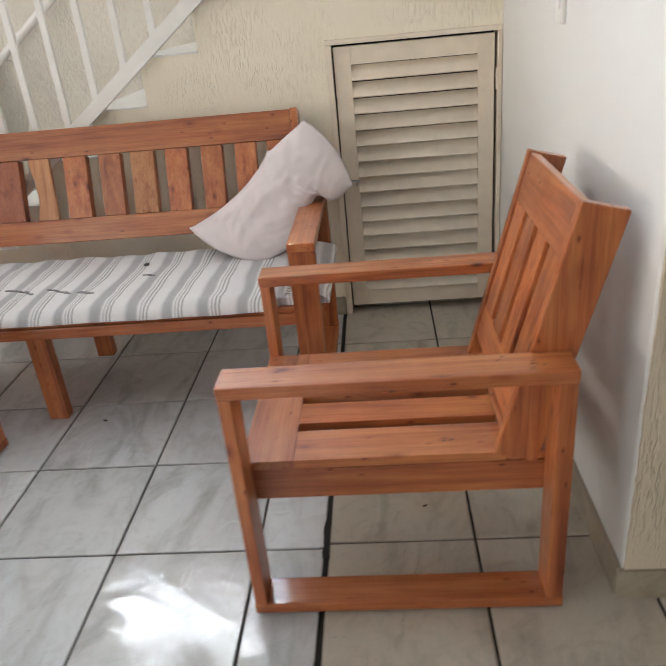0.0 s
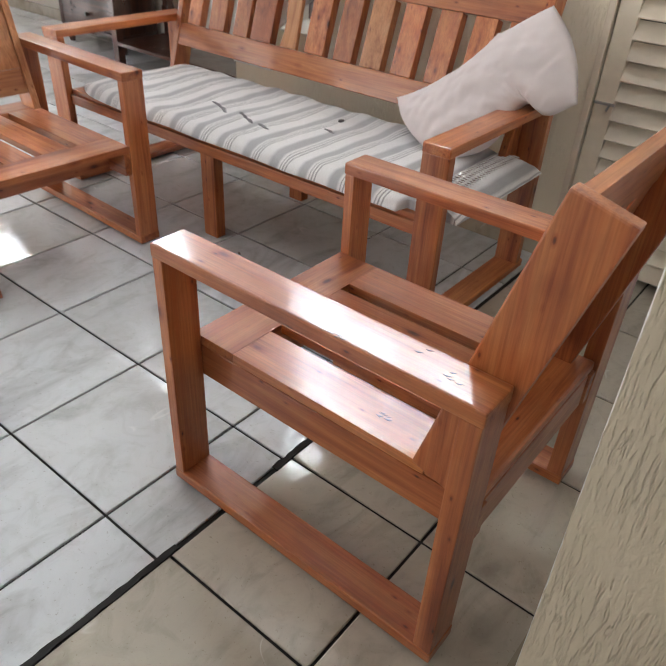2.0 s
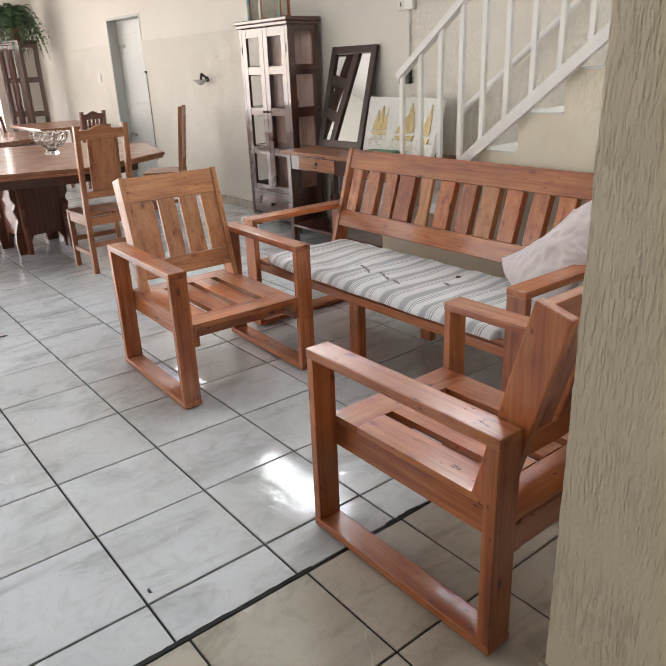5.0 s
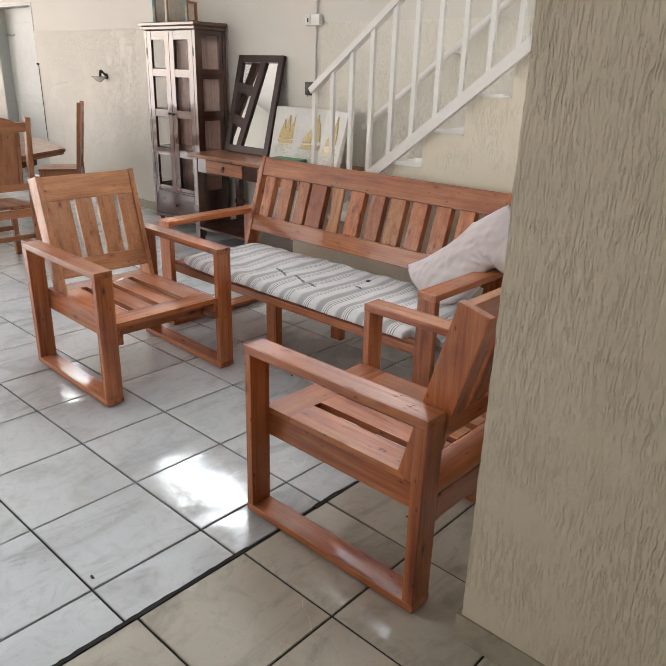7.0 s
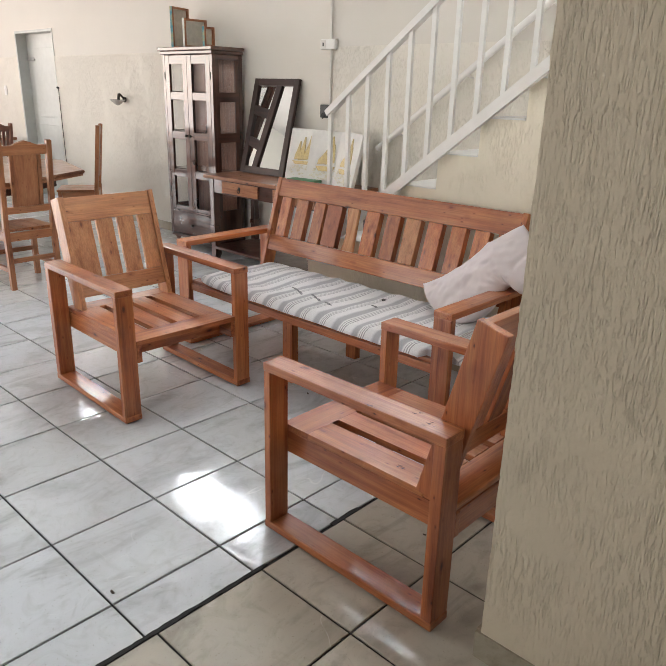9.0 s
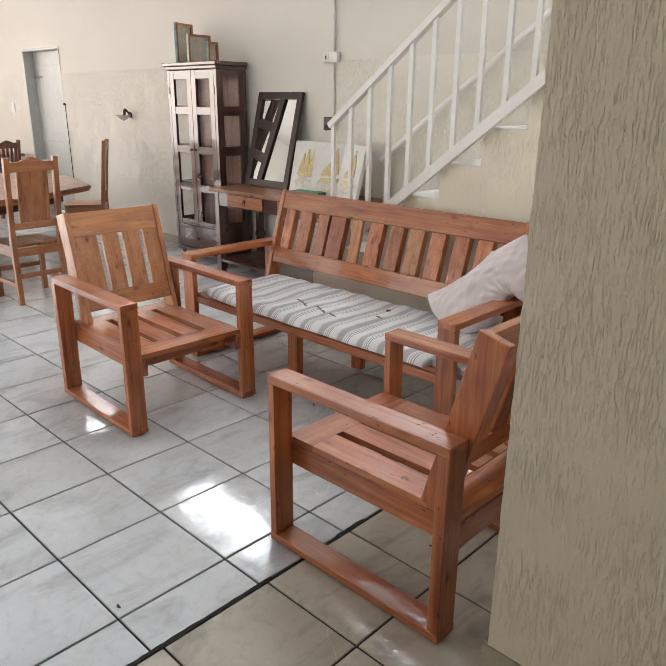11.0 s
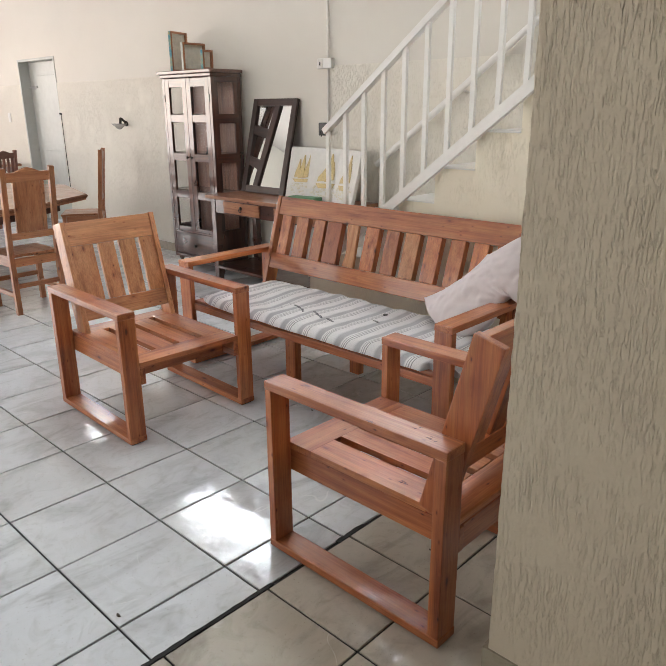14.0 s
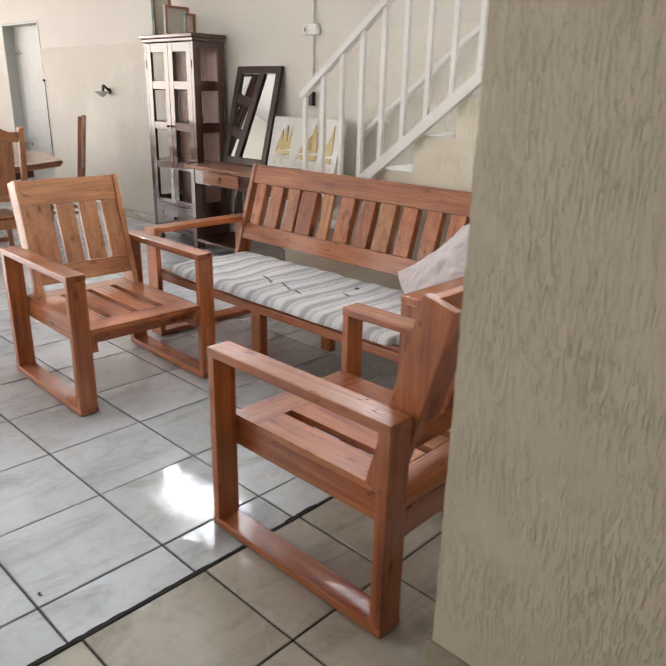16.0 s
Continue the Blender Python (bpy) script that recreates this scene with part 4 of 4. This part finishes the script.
ship_painting(Matrix.Translation((-2.66, 2.74, DZ + 0.002)) @ pose(0, 0, 0, -14, 0, 4), 0, "white relief canvas with a golden three-masted ship")
ship_painting(Matrix.Translation((-2.38, 2.70, DZ + 0.002)) @ pose(0, 0, 0, -14, 0, 6), 1, "white relief canvas with a golden sailing boat")
ship_painting(Matrix.Translation((-2.13, 2.74, DZ + 0.002)) @ pose(0, 0, 0, 0, 0, -22) @ pose(0, 0, 0, -13), 1, "white relief canvas with a golden boat, turned aside")
book = thing("green_box", Matrix.Translation((-2.45, 2.575, DZ)) @ pose(0, 0, 0, 0, 0, 8), "flat green box on the desk", "box")
part("box_body", box((0, 0, 0), (0.27, 0.10, 0.034), 0.003), plain("green_card", (0.10, 0.26, 0.14), 0.6), book)
part("box_edge", box((0.004, -0.001, 0.006), (0.266, 0.0, 0.022)), CANVAS, book)


# ---- dining group ----
def dining_chair(m, label, h=1.07, panel=True, woods=HONEY):
    """Faces -x; origin at the floor in the middle."""
    g = thing("dining_chair", m, label, "chair", "dining chairs")
    W, D, S = 0.2, 0.2, 0.45
    for s in (-1, 1):
        y0, y1 = min(s * W, s * (W - 0.038)), max(s * W, s * (W - 0.038))
        board("front_leg", (-D, y0, 0), (-D + 0.038, y1, S - 0.02), woods, g)
        board("rear_leg", (D - 0.04, y0, 0), (D, y1, S + 0.02), woods, g)
        mm = Matrix.Translation((D - 0.04, 0, S + 0.02)) @ Matrix.Rotation(radians(6), 4, "Y")
        board("back_post", (0, y0, 0), (0.038, y1, h - S - 0.018), woods, g, 0.003, mm)
        board("side_rail", (-D + 0.04, y0 + 0.006, S - 0.085), (D - 0.042, y1 - 0.006, S - 0.022), woods, g)
        board("side_stretcher", (-D + 0.04, y0 + 0.008, 0.13), (D - 0.042, y1 - 0.008, 0.165), woods, g)
    wi = W - 0.039
    board("front_rail", (-D + 0.005, -wi, S - 0.085), (-D + 0.03, wi, S - 0.022), woods, g)
    board("rear_rail", (D - 0.032, -wi, S - 0.085), (D - 0.008, wi, S - 0.022), woods, g)
    board("front_stretcher", (-D + 0.008, -wi, 0.2), (-D + 0.03, wi, 0.235), woods, g)
    board("rear_stretcher", (D - 0.03, -wi, 0.2), (D - 0.008, wi, 0.235), woods, g)
    for k in range(4):
        board("seat_board", (-D - 0.01, -W + k * 0.1 + 0.001, S - 0.02), (D - 0.045, -W + (k + 1) * 0.1 - 0.001, S), woods, g)
    ln = h - S - 0.018
    top = [(-wi, ln - 0.10), (wi, ln - 0.10)] + [(wi * math.cos(math.pi * k / 10), ln - 0.035 + 0.022 * math.sin(math.pi * k / 10) ** 2 * (1 + math.cos(4 * math.pi * k / 10)) / 1.2) for k in range(11)]
    crest = part("crest_rail", prism(top, 0.024, "x", 0.008, 0.002), woods[1], g)
    crest.matrix_basis = mm
    board("lower_rail", (0.008, -wi, 0.10), (0.03, wi, 0.15), woods, g, 0.002, mm)
    if panel:
        board("splat", (0.013, -0.085, 0.151), (0.027, 0.085, ln - 0.101), woods, g, 0.002, mm)
        for s in (-1, 1):
            y0, y1 = min(s * 0.087, s * 0.115), max(s * 0.087, s * 0.115)
            board("splat_edge", (0.009, y0, 0.151), (0.031, y1, ln - 0.101), woods, g, 0.002, mm)
    else:
        for k in range(5):
            y = -wi + (k + 0.5) * 2 * wi / 5
            board("spindle", (0.012, y - 0.018, 0.151), (0.028, y + 0.018, ln - 0.101), woods, g, 0.002, mm)
    return g


def chair_at(src, x, y, turn, label):
    return tagged(copy_thing(src, Matrix.Translation((x, y, 0)) @ pose(0, 0, 0, 0, 0, turn)), label)


c1 = dining_chair(Matrix.Translation((-3.71, 0.95, 0)) @ pose(0, 0, 0, 0, 0, 2), "honey-coloured wooden dining chair with a panelled back, at the octagonal table", 1.09)
chair_at(c1, -5.32, 2.27, 57, "honey-coloured wooden dining chair with a panelled back, near the rear wall")
c2 = dining_chair(Matrix.Translation((-6.36, 0.62, 0)), "reddish wooden dining chair with a spindle back, between the tables", 0.98, False, REDW)
chair_at(c2, -8.2, 1.62, -90, "reddish wooden dining chair with a spindle back, by the rear table")
chair_at(c2, -7.9, 2.36, 20, "dark wooden dining chair with a spindle back, near the grey door")
chair_at(c2, -8.75, 0.95, 180, "reddish wooden dining chair with a spindle back, behind the second table")


def octagonal_table(m, label, R=1.22):
    g = thing("octagonal_table", m, label, "table", "octagonal tables")
    out = [(R * math.cos(radians(8 + 45 * k)), R * math.sin(radians(8 + 45 * k))) for k in range(8)]
    top = part("tabletop", prism([(u * 0.985, v * 0.985) for u, v in out], 0.018, "z", 0.732), TABLEW[1], g)
    part("top_edge", prism(out, 0.03, "z", 0.75, 0.008), TABLEW[1], top)
    part("apron", prism([(u * 0.80, v * 0.80) for u, v in out], 0.09, "z", 0.641, 0.003), DARKW[1], g)
    # pedestal of four scalloped panels round a square
    a = 0.25
    prof = [(a, 0.64), (a, 0.48), (a - 0.03, 0.43), (a - 0.005, 0.38), (a - 0.03, 0.30), (a + 0.005, 0.2), (a + 0.02, 0.1), (a + 0.01, 0.0), (a - 0.09, 0.0), (a - 0.1, 0.08), (a - 0.14, 0.15)]
    full = prof + [(-u, v) for u, v in prof[::-1]]
    for k in range(4):
        p = part("pedestal_panel", prism(full, 0.035, "y", -0.2, 0.003), REDW[2], g)
        p.matrix_basis = pose(0, 0, 0, 0, 0, 90 * k + 8)
    return g


ot = octagonal_table(Matrix.Translation((-4.80, 0.73, 0)), "large octagonal varnished table on a scalloped pedestal")
tagged(copy_thing(ot, Matrix.Translation((-7.55, 0.55, 0))), "second octagonal varnished table behind the first")


def rect_table():
    g = thing("rectangular_table", Matrix.Translation((-9.5, 1.85, 0)), "dark rectangular wooden table by the rear wall", "table")
    board("tabletop", (0, 0, 0.745), (1.45, 0.95, 0.78), TABLEW, g, 0.005)
    for x in (0.05, 1.33):
        for y in (0.05, 0.83):
            board("leg", (x, y, 0), (x + 0.07, y + 0.07, 0.745), DARKW, g)
    board("apron", (0.12, 0.06, 0.66), (1.33, 0.085, 0.744), DARKW, g)
    board("apron", (0.12, 0.865, 0.66), (1.33, 0.89, 0.744), DARKW, g)


rect_table()

# crystal bowl
bowl = thing("crystal_bowl", Matrix.Translation((-4.80, 0.99, 0.781)), "cut crystal footed bowl on the octagonal table", "bowl")
bm = bmesh.new()
prof = [(0.0, 0.0), (0.06, 0.0), (0.062, 0.012), (0.045, 0.03), (0.04, 0.045), (0.075, 0.06), (0.115, 0.09), (0.145, 0.13), (0.158, 0.175), (0.160, 0.19), (0.152, 0.19), (0.146, 0.17), (0.132, 0.13), (0.10, 0.095), (0.06, 0.07), (0.0, 0.062)]
sides = 36
rings = []
for i, (r, z) in enumerate(prof):
    ring = []
    for k in range(sides):
        cut = 0.0035 * (1 if (k + i) % 3 == 0 else -1) if 5 <= i <= 8 else 0.0
        a = 2 * math.pi * (k + 0.5 * i) / sides
        ring.append(bm.verts.new(((r + cut) * math.cos(a), (r + cut) * math.sin(a), z)))
    rings.append(ring)
for a, b in zip(rings, rings[1:]):
    for k in range(sides):
        bm.faces.new((a[k], a[(k + 1) % sides], b[(k + 1) % sides], b[k]))
bmesh.ops.remove_doubles(bm, verts=bm.verts, dist=1e-5)
part("bowl_glass", bm, GLASS, bowl)

# far end of the hall
glazed_cabinet(Matrix.Translation((-10.6, 2.16, 0)) @ pose(0, 0, 0, 0, 0, 26), "tall dark corner cabinet with glazed doors, under a fern", 0.47, 0.36, 1.95, 3, False)


def hutch():
    """Open hutch; front towards +x."""
    g = thing("kitchen_hutch", Matrix.Translation((-10.75, 1.47, 0)) @ Matrix.Diagonal((1, 0.68, 1, 1)), "dark wooden hutch with small upper doors and an open counter", "hutch")
    board("base_cabinet", (0, 0, 0.06), (0.45, 0.68, 0.86), DARKW, g, 0.004)
    board("counter", (-0.005, -0.01, 0.86), (0.48, 0.69, 0.89), DARKW, g, 0.004)
    for y in (0.02, 0.235, 0.45):
        d = board("door", (0.451, y, 0.1), (0.468, y + 0.2, 0.82), DARKW, g, 0.003)
        part("knob", lathe([(0.0, 0.0), (0.008, 0.0), (0.014, 0.02), (0.0, 0.026)], 10), IRON, d).matrix_basis = Matrix.Translation((0.468, y + 0.03, 0.5)) @ pose(0, 0, 0, 0, 90)
    for y in (0.0, 0.655):
        part("side_bracket", prism([(0.02, 0.89), (0.3, 0.89), (0.2, 1.0), (0.26, 1.15), (0.3, 1.3), (0.02, 1.3)], 0.025, "y", y, 0.002), DARKW[2], g)
    board("upper_box", (0.02, 0, 1.301), (0.3, 0.68, 1.85), DARKW, g, 0.004)
    for y in (0.03, 0.25, 0.47):
        d = board("upper_door", (0.301, y, 1.33), (0.316, y + 0.19, 1.82), DARKW, g, 0.003)
        part("slot_pane", box((0.3165, y + 0.06, 1.45), (0.319, y + 0.13, 1.74)), BLACK, d)
    board("back_board", (0.0, 0.0, 0.89), (0.019, 0.68, 1.85), DARKW, g, 0.002)
    for k in range(5):
        board("plate_bar", (0.1, 0.06 + k * 0.13, 0.891), (0.125, 0.075 + k * 0.13, 1.06), HONEY, g, 0.002)


hutch()


def fern():
    g = thing("potted_fern", Matrix.Translation((-10.45, 2.44, 1.951)), "large green fern in a pot on the corner cabinet", "plant")
    part("pot", lathe([(0.0, 0.0), (0.09, 0.0), (0.12, 0.16), (0.125, 0.17), (0.11, 0.17), (0.1, 0.14), (0.0, 0.14)], 20), plain("clay_pot", (0.22, 0.1, 0.06), 0.8), g)
    rng = random.Random(3)
    mats = [plain("fern_green", (0.05, 0.11, 0.035), 0.5, dirt=0.4), plain("fern_dark_green", (0.035, 0.08, 0.03), 0.5, dirt=0.4)]
    for k in range(120):
        a = rng.uniform(0, 2 * math.pi)
        reach, rise, drop = rng.uniform(0.26, 0.6), rng.uniform(0.2, 0.46), rng.uniform(0.2, 0.5)
        bm = bmesh.new()
        pts = []
        for i in range(15):
            t = i / 14
            r = reach * (t ** 0.9)
            pts.append(Vector((math.cos(a) * r, math.sin(a) * r, 0.13 + rise * 4 * t * (1 - t) * 0.8 + rise * t * 0.3 - drop * t ** 2.6)))
        side = Vector((-math.sin(a), math.cos(a), 0))
        stem = [(bm.verts.new(q + side * 0.003), bm.verts.new(q - side * 0.003)) for q in pts]
        for (p0, p1), (q0, q1) in zip(stem, stem[1:]):
            bm.faces.new((p0, q0, q1, p1))
        for i in range(1, 14):
            ln = 0.055 * math.sin(math.pi * (i / 14) ** 0.7) + 0.012
            d = (pts[i + 1] - pts[i - 1]).normalized()
            for s in (-1, 1):
                tip = pts[i] + side * s * ln + d * 0.02 + Vector((0, 0, -0.2 * ln + rng.uniform(-0.008, 0.008)))
                m1, m2 = pts[i] + d * 0.011, pts[i] - d * 0.011
                c = (pts[i] + tip) / 2
                root = stem[i][0 if s > 0 else 1]
                bm.faces.new([root] + [bm.verts.new(v) for v in (m2, c - d * 0.013, tip, c + d * 0.013, m1)])
        part("frond", bm, mats[k % 2], g)


fern()

# ---- small fixtures ----
def conduit():
    g = thing("surface_conduit", Matrix(), "grey surface conduit with a socket box on the wall", "conduit")
    part("pipe", rod((-2.345, YB - 0.016, 1.30), (-2.345, YB - 0.016, HC - 0.002), 0.010, 10), GREY_PL, g)
    b = part("socket_box", box((-2.435, YB - 0.045, 1.77), (-2.285, YB - 0.008, 1.845), 0.004), PAINT_WHITE, g)
    part("socket_plate", box((-2.425, YB - 0.049, 1.777), (-2.375, YB - 0.045, 1.838), 0.001), GREY_PL, b)
    part("socket_slot", box((-2.407, YB - 0.0505, 1.793), (-2.395, YB - 0.049, 1.82)), BLACK, b)
    m = part("meter_box", box((-2.425, YB - 0.05, 1.265), (-2.32, YB - 0.008, 1.365), 0.006), BLACK, g, "black open socket box")
    for dx, dz in ((0.03, 0.03), (0.06, 0.055), (0.045, 0.01)):
        part("loose_wire", rod((-2.425 + dx, YB - 0.052, 1.27 + dz), (-2.415 + dx, YB - 0.075, 1.25 + dz), 0.004, 6), BLACK, m)


conduit()


FROST, fn, fl, fb = material("frosted_glass", 0.25)
fb.inputs["Base Color"].default_value = (0.75, 0.74, 0.7, 1)
fb.inputs["Alpha"].default_value = 0.55


def sconce():
    g = thing("wall_sconce", Matrix.Translation((-5.46, YB - 0.007, 1.325)), "small glass wall lamp on a dark bracket", "wall lamp")
    part("wall_plate", rod((0, 0, 0.0), (0, -0.014, 0.0), 0.03, 16), IRON, g)
    part("arm", rod((0, -0.01, 0.01), (0, -0.07, 0.06), 0.012, 10), IRON, g)
    part("shade", lathe([(0.008, 0.0), (0.03, 0.012), (0.055, 0.035), (0.085, 0.06), (0.08, 0.06), (0.05, 0.04), (0.025, 0.018), (0.0, 0.012)], 20, at=(0, -0.09, -0.06)), FROST, g)
    part("bulb_holder", rod((0, -0.085, -0.04), (0, -0.07, 0.06), 0.014, 12), IRON, g)


sconce()
sw = thing("light_switch", Matrix.Translation((-8.62, YB - 0.006, 1.31)), "white light switch plate on the rear wall", "switch")
part("plate", box((0, -0.01, 0), (0.08, 0, 0.12), 0.003), PAINT_WHITE, sw)
part("rocker", box((0.025, -0.014, 0.035), (0.055, -0.01, 0.085), 0.002), PAINT_WHITE, sw)
cb = thing("hanging_cable", Matrix.Translation((-6.985, YB - 0.014, 0)), "black cable hanging beside the grey door", "cable")
part("cord", rod((0, 0, 0.35), (-0.01, 0, 1.42), 0.004, 8), BLACK, cb)
part("cord_hook", rod((-0.01, 0.006, 1.42), (-0.01, -0.02, 1.43), 0.012, 8), BLACK, cb)
wc = thing("switch_plate", Matrix.Translation((XP, 0.985, 1.205)), "white plastic switch plate on the partition", "switch")
part("plate", box((-0.012, 0, 0), (0, 0.07, 0.12), 0.004), PAINT_WHITE, wc)
part("rocker", box((-0.016, 0.02, 0.035), (-0.012, 0.05, 0.085), 0.002), PAINT_WHITE, wc)

# floor base
structure("floor", box((XE - 0.2, YF - 0.2, -0.2), (4.2, YB + 0.2, -0.006)), GROUT, "light grey marbled ceramic floor tiles with dark joints", "floor")
floor = bpy.data.objects["floor"]


def tile_mesh(name, w, d, mat):
    me = bpy.data.meshes.new(name)
    e = 0.003
    v = [(0, 0, -0.007), (w, 0, -0.007), (w, d, -0.007), (0, d, -0.007), (0, 0, -0.0015), (w, 0, -0.0015), (w, d, -0.0015), (0, d, -0.0015), (e, e, 0), (w - e, e, 0), (w - e, d - e, 0), (e, d - e, 0)]
    f = [(0, 1, 5, 4), (1, 2, 6, 5), (2, 3, 7, 6), (3, 0, 4, 7), (4, 5, 9, 8), (5, 6, 10, 9), (6, 7, 11, 10), (7, 4, 8, 11), (8, 9, 10, 11)]
    me.from_pydata(v, [], f)
    me.materials.append(mat)
    return me


J = 0.0075
whole = tile_mesh("tile", 0.4 - J, 0.4 - J, TILE)
strip = tile_mesh("tile", 0.185 - 0.009, 0.4 - J, TILE)
old = tile_mesh("tile", 0.392 - J, 0.392 - J, TILE_OLD)
rest, rest_old = ([], []), ([], [])


def lay(me, x, y, near, store):
    if near:
        ob = new("tile", me)
        ob.parent = floor
        ob.location = (x, y, random.uniform(-0.0006, 0.0006))
    else:
        k = len(store[0])
        store[0].extend((x + v.co.x, y + v.co.y, v.co.z) for v in me.vertices)
        store[1].extend(tuple(k + i for i in p.vertices) for p in me.polygons)


for i in range(-28, 0):
    for j in range(-12, 8):
        lay(whole, i * 0.4 + J / 2, j * 0.4 + J / 2, i >= -12 and j >= -5, rest)
for j in range(-12, 8):
    lay(strip, J / 2, j * 0.4 + J / 2, j >= -5, rest)
for i in range(0, 9):
    for j in range(-12, 8):
        lay(old, 0.192 + i * 0.392 + J / 2, 0.025 + j * 0.392 + J / 2, i < 4 and j >= -5, rest_old)
for store, mat in ((rest, TILE_FAR), (rest_old, TILE_OLD_FAR)):
    me = bpy.data.meshes.new("far_tiles")
    me.from_pydata(store[0], [], store[1])
    me.materials.append(mat)
    far = new("far_tiles", me)
    far.parent = floor
    far["kind"] = "stuff"

# worn, widened joint between the two floors
def worn_joint(y0, y1, w):
    rng = random.Random(round(y0 * 100))
    left, right = [], []
    y = y0
    while y < y1:
        left.append((0.1845 - w * rng.uniform(0.35, 0.75), y))
        right.append((0.1875 + w * rng.uniform(0.35, 0.8), y))
        y += rng.uniform(0.008, 0.025)
    part("worn_joint", prism(left + right[::-1], 0.0022, "z", -0.001), GROUT, floor)


worn_joint(-1.6, 0.06, 0.011)
worn_joint(0.36, 0.52, 0.013)

LEAF = plain("dry_leaf", (0.05, 0.035, 0.02), 0.7)
for x, y, r in ((-2.605, -0.14, 0.022), (-0.047, -0.374, 0.009), (-0.673, 1.081, 0.008), (0.46, 0.55, 0.006)):
    g = thing("dry_leaf_bit", Matrix.Translation((x, y, 0.0012)) @ pose(0, 0, 0, 0, 0, 40 * x), "small dark dry leaf fragment on the floor tiles", "debris", "bits on the floor")
    part("fragment", prism([(r * math.cos(k) * (1 + 0.35 * math.sin(3 * k + x)), 0.6 * r * math.sin(k) * (1 + 0.3 * math.cos(2 * k))) for k in [i * 0.6283 for i in range(10)]], 0.003, "z", 0.0), LEAF, g)
